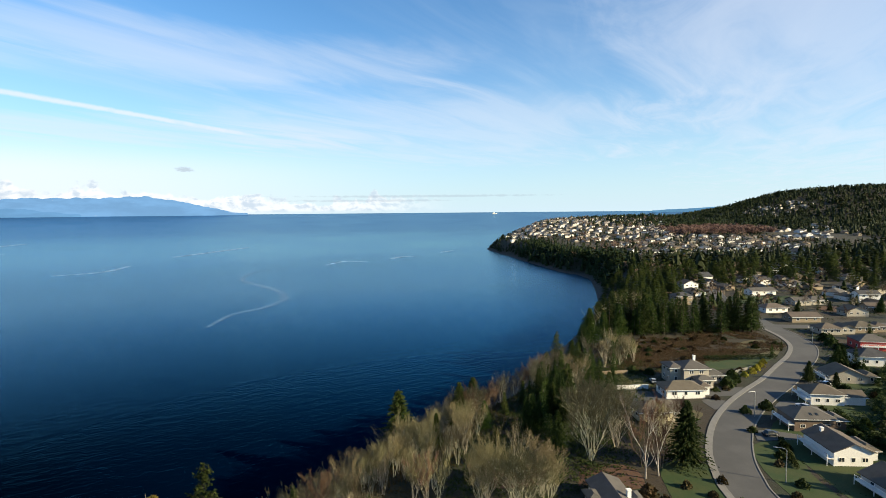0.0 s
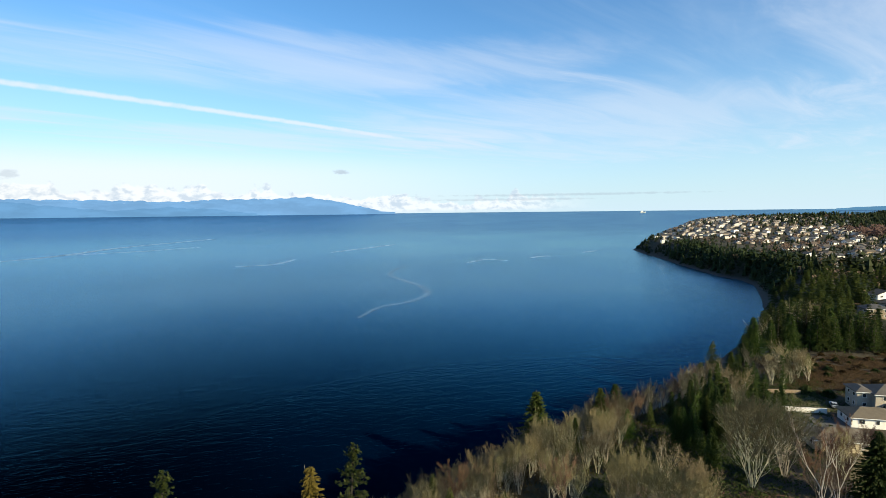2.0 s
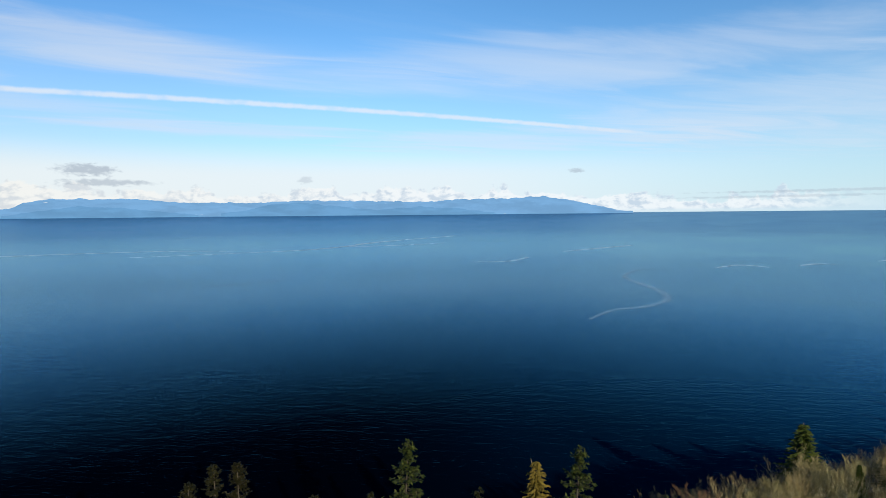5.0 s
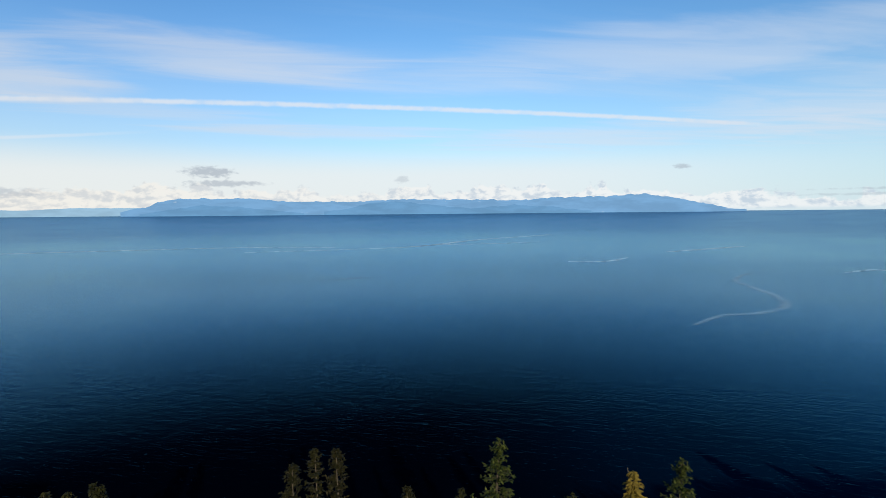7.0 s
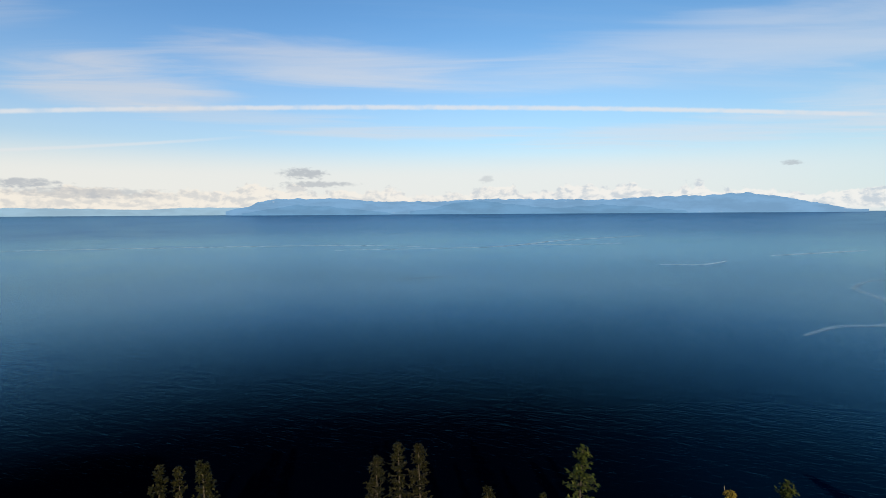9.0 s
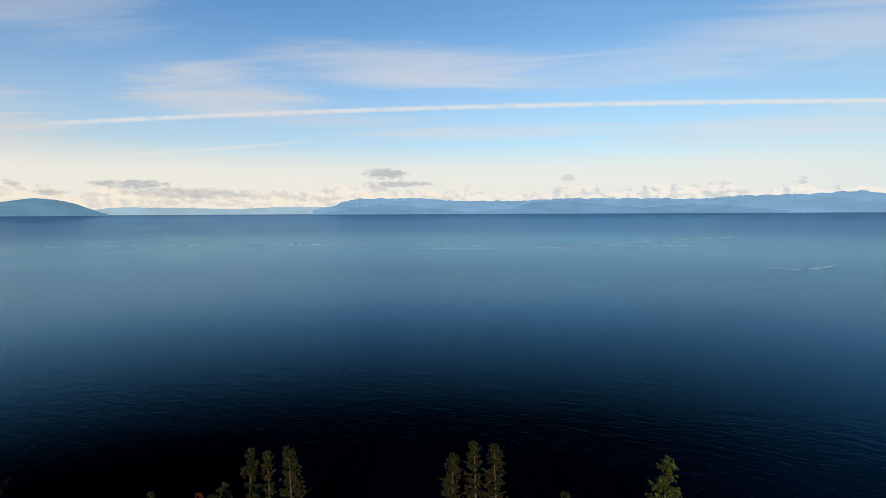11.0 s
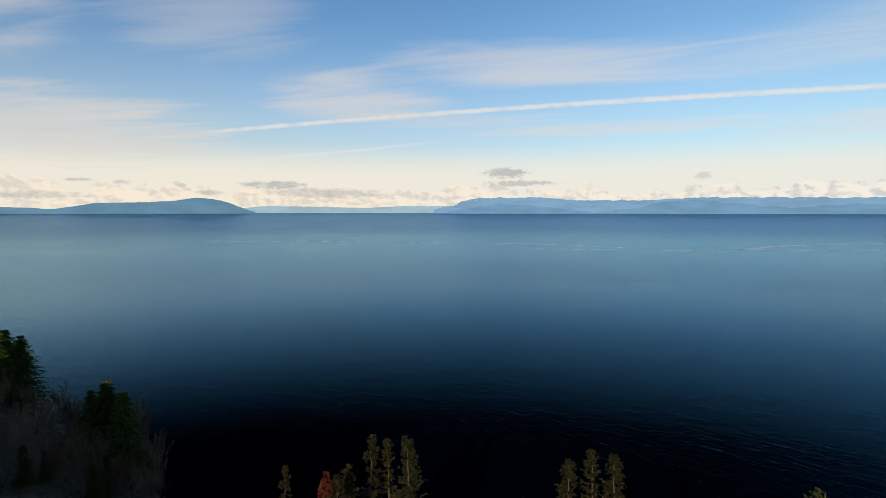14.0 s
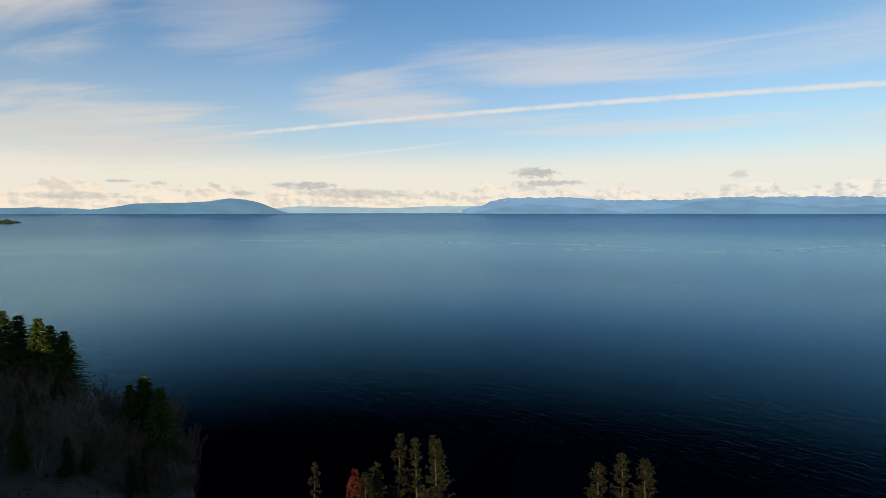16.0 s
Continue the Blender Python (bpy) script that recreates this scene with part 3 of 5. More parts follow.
def conifer_meshes(high, wide, whorls, arms, sprays, needles, open_top=0.0, seed=1, big=1.0):
    """Trunk and crown of a fir: drooping arms in whorls, each hung with small flat sprays."""
    r = random.Random(seed)
    trunk = Geo()
    pts = [(r.uniform(-0.1, 0.1) * k, r.uniform(-0.1, 0.1) * k, high * k / 5) for k in range(6)]
    trunk.tube(pts, [0.022 * high * (1 - k / 5.4) for k in range(6)], 7)
    crown = Geo()
    for w in range(whorls):
        t = (w + r.uniform(-0.3, 0.3)) / whorls
        z = high * (0.10 + 0.90 * t)
        reach = wide * (1 - t) ** 0.8 * r.uniform(0.72, 1.12) + 0.12 * wide * (1 - t) + 0.15
        count = max(3, int(arms * (1 - 0.55 * t)))
        phase = r.uniform(0, 6.3)
        for a in range(count):
            if r.random() < open_top:
                continue
            w0 = phase + 2 * math.pi * a / count + r.uniform(-0.35, 0.35)
            long = reach * r.uniform(0.6, 1.15)
            droop = r.uniform(0.1, 0.42) * (1 - 0.9 * t)
            for s in range(sprays):
                q = (s + r.uniform(0.2, 0.9)) / sprays
                x, y = math.cos(w0) * long * q, math.sin(w0) * long * q
                zz = z - droop * long * q * q + 0.12 * long * q
                size = (0.30 + 0.2 * (1 - q)) * (0.35 + 0.09 * wide) * r.uniform(0.8, 1.5) * big
                tilt = w0 + r.uniform(-1.0, 1.0)
                cx, sx = math.cos(tilt), math.sin(tilt)
                down = r.uniform(0.1, 0.8)
                i = len(crown.v)
                crown.v += [(x - cx * size * 0.5, y - sx * size * 0.5, zz + 0.15 * size),
                            (x - sx * size * 0.55, y + cx * size * 0.55, zz - down * size * 0.5),
                            (x + cx * size * 1.5, y + sx * size * 1.5, zz - down * size),
                            (x + sx * size * 0.55, y - cx * size * 0.55, zz - down * size * 0.5),
                            (x + cx * size * 0.3, y + sx * size * 0.3, zz + 0.3 * size)]
                crown.f += [(i, i + 1, i + 4), (i + 1, i + 2, i + 4), (i + 2, i + 3, i + 4), (i + 3, i, i + 4)]
    return trunk.mesh("trunk", BARK, smooth=True), crown.mesh("crown", needles)


def ragged_meshes(high, wide, seed, needles, gaps=0.3, tufts=5, taper=0.62):
    """An old fir with a broken outline: crooked limbs at odd heights, each ending in loose tufts of needles."""
    r = random.Random(seed)
    trunk, crown = Geo(), Geo()
    lean = [(0.0, 0.0, 0.0)]
    for k in range(1, 7):
        lean.append((lean[-1][0] + r.uniform(-0.16, 0.16), lean[-1][1] + r.uniform(-0.16, 0.16), high * k / 6))
    trunk.tube(lean, [0.017 * high * (1 - k / 6.3) for k in range(7)], 7)
    limbs = int(high * (11.5 if gaps < 0.2 else 7.5))
    for b in range(limbs):
        t = 0.12 + 0.88 * (b + r.random()) / limbs
        if r.random() < gaps * (0.6 + 0.8 * noise.noise((t * 9.0, seed * 3.7, 1.0))):
            continue
        k = min(5, int(t * 6))
        q = t * 6 - k
        base = Vector(lean[k]).lerp(Vector(lean[k + 1]), q)
        turn_b = r.uniform(0, 6.283)
        bulge = 0.8 + 0.45 * noise.noise((t * 5.0, math.cos(turn_b), math.sin(turn_b) + seed))
        long = (wide * (1 - t) ** taper * bulge + 0.25) * r.uniform(0.55, 1.1)
        rise = r.uniform(-0.25, 0.15) + 0.7 * max(0.0, t - 0.75)
        tip = base + Vector((math.cos(turn_b), math.sin(turn_b), rise)) * long
        mid = base.lerp(tip, 0.55) + Vector((0, 0, -0.1 * long))
        tip.z += 0.12 * long
        trunk.tube([base, mid, tip], [0.05 * (1.2 - t), 0.035 * (1.2 - t), 0.012], 3, cap=False)
        for s in range(max(2, int(tufts * (0.5 + long / wide)))):
            f = 0.28 + 0.75 * (s + r.random()) / max(2, int(tufts * (0.5 + long / wide)))
            p = (base.lerp(mid, f / 0.55) if f < 0.55 else mid.lerp(tip, (f - 0.55) / 0.45)) + Vector((r.gauss(0, 0.12), r.gauss(0, 0.12), r.gauss(0, 0.08)))
            for c in range(4):
                out = (Vector((math.cos(turn_b), math.sin(turn_b), 0)) * 0.7 + Vector((r.uniform(-1, 1), r.uniform(-1, 1), r.uniform(-0.8, 0.5)))).normalized() * r.uniform(0.22, 0.48)
                side = out.cross(Vector((r.uniform(-0.4, 0.4), r.uniform(-0.4, 0.4), 1))).normalized() * out.length * 0.28
                crown.face(tuple(p - out * 0.3), tuple(p + out * 0.4 + side), tuple(p + out), tuple(p + out * 0.4 - side))
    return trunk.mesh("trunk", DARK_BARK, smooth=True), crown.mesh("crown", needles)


def bare_meshes(high, spread, stems, bark, twigs, seed=1, depth=4, fine=3, lift=0.75):
    """Limbs and twigs of a leafless tree."""
    r = random.Random(seed)
    limbs, tips = Geo(), Geo()

    def grow(p, d, long, thick, level):
        pts, radii = [p], [thick]
        for s in range(3):
            d = (d + Vector((r.uniform(-0.1, 0.1), r.uniform(-0.1, 0.1), 0.1))).normalized()
            pts.append(pts[-1] + d * long / 3)
            radii.append(thick * (1 - 0.2 * (s + 1)))
        limbs.tube(pts, radii, 6 if level == 0 else (4 if level < 2 else 3), cap=False)
        if level >= depth - 1:
            for b in range(fine * 3):
                q = pts[r.randint(1, 3)]
                e = (d + Vector((r.uniform(-1, 1), r.uniform(-1, 1), r.uniform(-0.3, 0.8))) * 0.8).normalized()
                side = e.orthogonal().normalized() * r.uniform(0.013, 0.028)
                ln = long * r.uniform(0.35, 0.75)
                tips.face(tuple(q - side), tuple(q + side), tuple(q + e * ln))
        if level < depth:
            for b in range(3 if level < 2 else 2):
                where = pts[3] if b == 0 else pts[r.randint(1, 3)]
                e = (d + Vector((r.uniform(-1, 1), r.uniform(-1, 1), r.uniform(-0.15, 0.55))) * (0.75 * spread)).normalized()
                grow(where, e, long * r.uniform(0.58, 0.84), thick * 0.52, level + 1)

    for s in range(stems):
        w = 6.28 * s / stems + r.uniform(-0.4, 0.4)
        lean = 0.05 if stems == 1 else r.uniform(0.1, 0.3) * spread
        base = Vector((math.cos(w) * 0.25 * (stems > 1), math.sin(w) * 0.25 * (stems > 1), -0.3))
        grow(base, Vector((math.cos(w) * lean, math.sin(w) * lean, 1)).normalized(), high * 0.42, 0.016 * high / max(1, stems ** 0.5), 0)
    return limbs.mesh("trunk", bark, smooth=True), tips.mesh("twig_crown", twigs)


def shrub_mesh(wide, high, mat, seed, count=170, lift=0.0):
    r = random.Random(seed)
    geo = Geo()
    for c in range(count):
        w, q = r.uniform(0, 6.28), r.random() ** 0.5
        h = r.random()
        x, y = math.cos(w) * wide * q * (1 - 0.5 * h * h), math.sin(w) * wide * q * (1 - 0.5 * h * h)
        z = high * h * (1.0 - 0.45 * q * q)
        s = 0.22 * min(wide, high, 1.5) * r.uniform(0.6, 1.4)
        a = Vector((r.uniform(-1, 1), r.uniform(-1, 1), r.uniform(-0.4, 1))).normalized() * s
        b = a.orthogonal().normalized() * s * 0.6
        p = Vector((x, y, z + 0.05 + lift))
        geo.face(tuple(p - a), tuple(p + b), tuple(p + a), tuple(p - b))
    return geo.mesh("shrub", mat)


def tree(name, meshes, label, category, group):
    """A tree template: an empty at its foot with its meshes as parts."""
    top = new(name)
    for me in meshes:
        p = new(me.name.split(".")[0], me)
        p.parent = top
    tagged(top, label, category, group)
    return top


FIR = "conifers on the bluff"
FIRS = [tree("conifer", conifer_meshes(18, 4.9, 42, 12, 8, NEEDLES, 0.03, s), "tall green conifer with drooping branches", "conifer", FIR) for s in (1, 2, 3)]
THIN_FIRS = [tree("conifer", conifer_meshes(18, 3.7, 36, 9, 7, NEEDLES, 0.25, s), "thin conifer with ragged open crown and bare tip", "conifer", FIR) for s in (4, 5)]
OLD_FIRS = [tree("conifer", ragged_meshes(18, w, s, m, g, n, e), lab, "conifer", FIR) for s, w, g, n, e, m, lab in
            ((71, 6.2, 0.14, 8, 0.85, OLD_NEEDLES, "old conifer with a broad, uneven crown on the bluff"), (72, 3.1, 0.24, 8, 0.66, DIMMED_NEEDLES, "thin old conifer with loose tufts and gaps"), (73, 3.8, 0.18, 8, 0.72, DIMMED_NEEDLES, "ragged old conifer with crooked limbs"))]
FULL_FIR = tree("conifer", conifer_meshes(14, 5.2, 46, 15, 9, NEEDLES, 0.0, 6), "broad dense evergreen standing beside a lawn", "conifer", "garden conifers")
GOLD_FIR = tree("conifer", conifer_meshes(16, 3.6, 38, 11, 7, GOLD_NEEDLES, 0.05, 7), "slim golden-green conifer on the bluff", "conifer", FIR)
MID_FIRS = [tree("conifer", conifer_meshes(18, w, 24, 9, 5, NEEDLES, 0.05, s, 1.4), "dark green conifer in a grove", "conifer", "conifers in the grove") for s, w in ((8, 4.6), (9, 3.9), (10, 5.2))]
ALDERS = [tree("bare_tree", bare_meshes(12, 0.8, 6, PALE_BARK, TWIGS, s, 4, 4), "leafless pale alder with upright stems", "bare tree", "bare trees on the bluff") for s in (21, 22, 23)]
RED_ALDERS = [tree("bare_tree", bare_meshes(11, 0.8, 3, BARK, RED_TWIGS, s, 4, 6), "leafless tree with reddish brown twigs", "bare tree", "bare trees on the bluff") for s in (24, 25)]
MAPLE = tree("bare_tree", bare_meshes(14, 1.15, 11, PALE_BARK, TWIGS, 26, 5, 5), "wide leafless maple with pale fanned limbs", "bare tree", "bare garden trees")
BIRCH = tree("birch", bare_meshes(14, 0.6, 1, WHITE_BARK, RED_TWIGS, 27, 5, 9), "slender leafless birch with white bark", "birch", "birches by the lawn")
RUST = tree("rusty_tree", (bare_meshes(7, 0.5, 1, BARK, RED_TWIGS, 28, 3)[0], shrub_mesh(2.3, 8.5, RUST_LEAVES, 29, 1400, 3.5)), "small tree with rust-red leaves", "tree", "bare trees on the bluff")
SHRUBS = [tagged(new("shrub", shrub_mesh(1.3, 1.4, m, s)), lab, "shrub", "garden shrubs") for s, m, lab in
          ((31, HEDGE, "rounded dark evergreen garden shrub"), (32, BRUSH, "brown leafless winter shrub in a garden"), (33, YELLOW_SHRUB, "bright yellow-green shrub beside the road"))]
TEMPLATES = [*FIRS, *THIN_FIRS, *OLD_FIRS, FULL_FIR, GOLD_FIR, *MID_FIRS, *ALDERS, *RED_ALDERS, MAPLE, BIRCH, RUST, *SHRUBS]
TALL = {o: h for o, h in zip(TEMPLATES, (18, 18, 18, 18, 18, 18, 18, 18, 14, 16, 18, 18, 18, 12, 12, 12, 11, 11, 14, 14, 12, 1.4, 1.4, 1.4))}


def ground_at(x, y):
    return float(land_height(x, y))


def plant(which, x, y, high, sink=0.15, slim=1.0):
    """A copy of a tree that high, turned by chance."""
    k = high / TALL[which]
    m = pose(x, y, ground_at(x, y) - sink, 0, 0, rng.uniform(0, 360))
    ob = copy_thing(which, m)
    wide = k * rng.uniform(0.92, 1.1) * slim
    ob.scale = (wide, wide, k)
    return ob


def plant_seen(which, turn_deg, rise_deg, away):
    """A tree on a bearing from the lookout whose tip stands at the given angle."""
    x, y = -math.sin(radians(turn_deg)) * away, math.cos(radians(turn_deg)) * away
    return plant(which, x, y, 82 + away * math.tan(radians(rise_deg)) - ground_at(x, y), slim=0.8 if which in (BIRCH, RUST) else (1.0 if away < 120 else 1.3))


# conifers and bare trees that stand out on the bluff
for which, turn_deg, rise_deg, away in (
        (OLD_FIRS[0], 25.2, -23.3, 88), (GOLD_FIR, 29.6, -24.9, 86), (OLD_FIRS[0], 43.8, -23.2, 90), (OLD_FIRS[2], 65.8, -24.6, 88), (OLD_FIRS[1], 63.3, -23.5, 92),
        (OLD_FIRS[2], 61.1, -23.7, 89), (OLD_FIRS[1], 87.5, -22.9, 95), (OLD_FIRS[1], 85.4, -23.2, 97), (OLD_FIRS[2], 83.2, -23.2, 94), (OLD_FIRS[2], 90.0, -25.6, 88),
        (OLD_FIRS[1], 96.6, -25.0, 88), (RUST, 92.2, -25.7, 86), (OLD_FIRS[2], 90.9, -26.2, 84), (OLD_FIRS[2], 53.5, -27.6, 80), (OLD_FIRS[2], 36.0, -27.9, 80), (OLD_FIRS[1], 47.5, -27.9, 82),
        (FIRS[1], 5.0, -18.5, 152), (FIRS[2], -1.6, -17.8, 160), (FIRS[0], -3.1, -17.3, 172), (FIRS[2], -4.3, -19.6, 150), (FIRS[1], -5.6, -22.0, 140),
        (FIRS[0], -0.4, -25.4, 128), (FIRS[2], 14.5, -27.8, 100), (FIRS[1], 8.5, -28.0, 108), (THIN_FIRS[1], 16.4, -26.5, 106),
        (FIRS[2], -12.3, -16.5, 178), (FIRS[0], -13.2, -19.8, 158), (FIRS[1], -11.6, -21.0, 150), (FIRS[0], -8.0, -23.2, 136), (FIRS[1], -6.8, -25.0, 128),
        (FIRS[0], -15.4, -9.9, 268), (FIRS[1], -16.8, -10.0, 282), (FIRS[2], -14.6, -11.6, 262), (FIRS[0], -18.3, -9.4, 274), (FIRS[1], -19.6, -9.9, 286),
        (FIRS[2], -13.6, -13.2, 236), (THIN_FIRS[0], -12.0, -12.4, 250), (FIRS[1], -11.0, -14.5, 228),
        (FIRS[1], 118.2, -10.2, 238), (FIRS[0], 120.0, -8.9, 232), (FIRS[2], 121.3, -8.5, 240), (FIRS[0], 122.4, -8.0, 236), (FIRS[1], 123.5, -8.4, 228), (FIRS[2], 119.2, -9.6, 246),
        (FIRS[2], 112.2, -15.0, 196), (FIRS[0], 110.9, -16.2, 186), (FIRS[2], 113.4, -15.6, 204)):
    plant_seen(which, turn_deg, rise_deg, away)
plant(MAPLE, 36.5, 130, 16.5, slim=1.25)
plant(MAPLE, 45, 137, 14.5, slim=1.1)
plant(MAPLE, 16, 107, 10.5, slim=1.3)
plant(MAPLE, 9, 112, 10, slim=1.3)
plant(MAPLE, 21, 112, 10, slim=1.2)
plant(BIRCH, 46.5, 120.5, 14.5)
plant(BIRCH, 50, 121.5, 13)
plant(RED_ALDERS[0], 48, 126, 10)
plant(RED_ALDERS[1], 52, 125, 9)
plant(RED_ALDERS[0], 62, 133, 9)
plant(FULL_FIR, 58.5, 126.5, 16.5, slim=0.85)

# the thicket of bare trees along the edge
EDGE = [(-42, 112), (-30, 132), (-16, 152), (-2, 172), (16, 192), (34, 218), (52, 252)]
for i in range(len(EDGE) - 1):
    for s in range(16):
        t = s / 16
        x = EDGE[i][0] + (EDGE[i + 1][0] - EDGE[i][0]) * t + rng.uniform(-6, 10)
        y = EDGE[i][1] + (EDGE[i + 1][1] - EDGE[i][1]) * t + rng.uniform(-7, 5)
        kinds = RED_ALDERS if rng.random() < (0.06, 0.1, 0.15, 0.6, 0.3, 0.2)[i] else ALDERS
        plant(rng.choice(kinds), x, y, rng.uniform(6.5, 10))
for x, y in ((-8, 126), (-3, 131), (-13, 134), (-10, 141), (2, 139), (-4, 144), (-18, 128), (-20, 120), (6, 118), (14, 112), (20, 117), (10, 122), (16, 124), (24, 110), (8, 110)):
    plant(rng.choice(ALDERS), x + rng.uniform(-2, 2), y + rng.uniform(-2, 2), rng.uniform(7.5, 10.5))
for s in range(110):
    a, d = rng.uniform(108, 125), rng.uniform(150, 235)
    plant(rng.choice(RED_ALDERS if s % 6 else FIRS), -math.sin(radians(a)) * d, math.cos(radians(a)) * d, rng.uniform(8, 12))


STREET = [(68, 20), (67, 60), (66.5, 92), (67, 112), (69, 121), (73.5, 133), (82.6, 149), (94.5, 164), (107.5, 177), (120.5, 189), (135.5, 205), (150.5, 221), (162.5, 238),
          (169, 256), (172, 275), (177, 302), (185, 340), (196, 376), (241, 498), (294, 635)]


def off_street(x, y, gap=7.5):
    for (x0, y0), (x1, y1) in zip(STREET, STREET[1:]):
        dx, dy = x1 - x0, y1 - y0
        t = min(1, max(0, ((x - x0) * dx + (y - y0) * dy) / (dx * dx + dy * dy)))
        if math.hypot(x - x0 - t * dx, y - y0 - t * dy) < gap:
            return False
    return not (172 < x < 330 and 274 < y < 294)


def free_spot(x, y, gap=7.0):
    return off_street(x, y) and all(math.hypot(x - a, y - b) > gap + c for a, b, c in TAKEN)


TAKEN = [(80, 176, 9), (97, 203, 12), (98, 120, 9), (100, 132, 10), (104, 149, 9), (124, 171, 11), (144, 190, 10), (170, 212, 9), (190, 234, 9), (186, 248, 7),
         (195, 264, 11), (214, 268, 10), (197, 294, 8), (232, 390, 12), (200, 323, 10), (237, 347, 14), (199, 294, 11), (239, 309, 9), (281, 353, 9),
         (188, 411, 7), (158, 352, 8), (256, 457, 6), (290, 345, 8), (34, 106, 9)]


def grove(count, ax, ay, bx, by, half, kinds, low, high, gap=4.0):
    """Trees scattered about the line from a to b."""
    for c in range(count):
        t = rng.random()
        x = ax + (bx - ax) * t + rng.uniform(-half, half)
        y = ay + (by - ay) * t + rng.uniform(-half, half)
        if inland(x, y) > 6 and free_spot(x, y, gap):
            plant(rng.choice(kinds), x, y, rng.uniform(low, high))


def joined_trees(name, meshes, spots, label):
    """Trees past counting, each a turned and scaled copy of one pattern, in one mesh: spots are (x, y, height)."""
    r = random.Random(41)
    places = np.array([(x, y) for x, y, h in spots])
    zs = land_height(places[:, 0], places[:, 1])
    all_v, all_f, count = [], [], 0
    base = []
    for me, tall in meshes:
        v = np.empty(len(me.vertices) * 3)
        me.vertices.foreach_get("co", v)
        me.calc_loop_triangles()
        f = np.empty(len(me.loop_triangles) * 3, int)
        me.loop_triangles.foreach_get("vertices", f)
        base.append((v.reshape(-1, 3), f.reshape(-1, 3), tall))
    for (x, y, h), z in zip(spots, zs):
        v, f, tall = base[r.randrange(len(base))]
        a, k = r.uniform(0, 6.28), h / tall
        w = k * r.uniform(0.9, 1.25)
        c, s = math.cos(a) * w, math.sin(a) * w
        all_v.append(np.stack([v[:, 0] * c - v[:, 1] * s + x, v[:, 0] * s + v[:, 1] * c + y, v[:, 2] * k + z - 0.2], -1))
        all_f.append(f + count)
        count += len(v)
    me = bpy.data.meshes.new(name)
    verts, faces = np.concatenate(all_v), np.concatenate(all_f)
    me.vertices.add(len(verts))
    me.vertices.foreach_set("co", verts.ravel())
    me.loops.add(faces.size)
    me.loops.foreach_set("vertex_index", faces.ravel())
    me.polygons.add(len(faces))
    me.polygons.foreach_set("loop_start", np.arange(0, faces.size, 3))
    me.materials.append(NEEDLES)
    me.update()
    me.validate()
    return tagged(new(name, me), label, "woods", kind="stuff")


def spots_near(count, ax, ay, bx, by, half, low, high, gap=4.0, shore=6):
    t = np.array([rng.random() for c in range(count)])
    xs = ax + (bx - ax) * t + np.array([rng.uniform(-half, half) for c in range(count)])
    ys = ay + (by - ay) * t + np.array([rng.uniform(-half, half) for c in range(count)])
    ok = inland(xs, ys) > shore
    return [(float(x), float(y), rng.uniform(low, high)) for x, y, good in zip(xs, ys, ok) if good and free_spot(x, y, gap)]


grove(40, 82, 266, 158, 276, 8, MID_FIRS, 13, 20)
grove(18, 96, 268, 160, 282, 9, FIRS[:2] + THIN_FIRS + OLD_FIRS[:1], 14, 23)
LIGHT_FIRS = [(conifer_meshes(18, w, 15, 8, 4, NEEDLES, 0.03, s, 2.0)[1], 18) for s, w in ((51, 5.4), (52, 4.6), (53, 6.0))]
mid_spots = []
for args in ((110, 100, 300, 150, 420, 30, 11, 18), (75, 185, 425, 300, 510, 38, 12, 20), (95, 320, 470, 500, 520, 44, 13, 23), (45, 300, 395, 460, 430, 34, 12, 20),
             (120, 150, 470, 220, 660, 32, 9, 15), (50, 210, 640, 330, 560, 36, 9, 15), (110, 420, 560, 660, 700, 55, 12, 20), (60, 200, 500, 420, 600, 50, 8, 15),
             (60, 470, 400, 620, 520, 50, 12, 20), (30, 330, 320, 470, 380, 40, 8, 14)):
    mid_spots += spots_near(*args)
joined_trees("conifer_woods", LIGHT_FIRS, mid_spots, "dark green conifer groves between gardens and cove")
grove(14, 92, 290, 120, 330, 10, ALDERS, 9, 13)
grove(16, 180, 330, 300, 400, 30, ALDERS + RED_ALDERS, 6, 9)
grove(12, 22, 138, 40, 176, 7, FIRS, 9, 15, 2.0)
grove(26, 20, 150, 62, 210, 8, [*MID_FIRS, ALDERS[0], ALDERS[1]], 7, 12, 2.0)
grove(18, 66, 202, 86, 250, 7, [MID_FIRS[1], MID_FIRS[2], ALDERS[2], ALDERS[0]], 6, 10, 2.0)
grove(10, 54, 140, 70, 150, 5, RED_ALDERS + ALDERS[:1], 6, 9, 2.0)
grove(40, -44, 104, 4, 140, 9, ALDERS, 6.5, 9.5, 0.0)
grove(16, -36, 98, 2, 118, 8, [*ALDERS, *RED_ALDERS], 7, 10, 0.0)
# unseen conifers, added to shade the street from beyond the houses
for x, y, high in ((118, 92, 18), (124, 99, 20), (115, 101, 16), (128, 88, 19), (121, 108, 17), (131, 103, 20), (136, 112, 18), (138, 122, 16), (112, 84, 17), (120, 78, 18)):
    plant(rng.choice(FIRS), x, y, high)
grove(16, 2, 156, 34, 196, 6, [*ALDERS, RED_ALDERS[0]], 7, 10, 0.0)
grove(10, -26, 118, 2, 150, 5, [FIRS[0], FIRS[2], ALDERS[1]], 7, 10, 0.0)


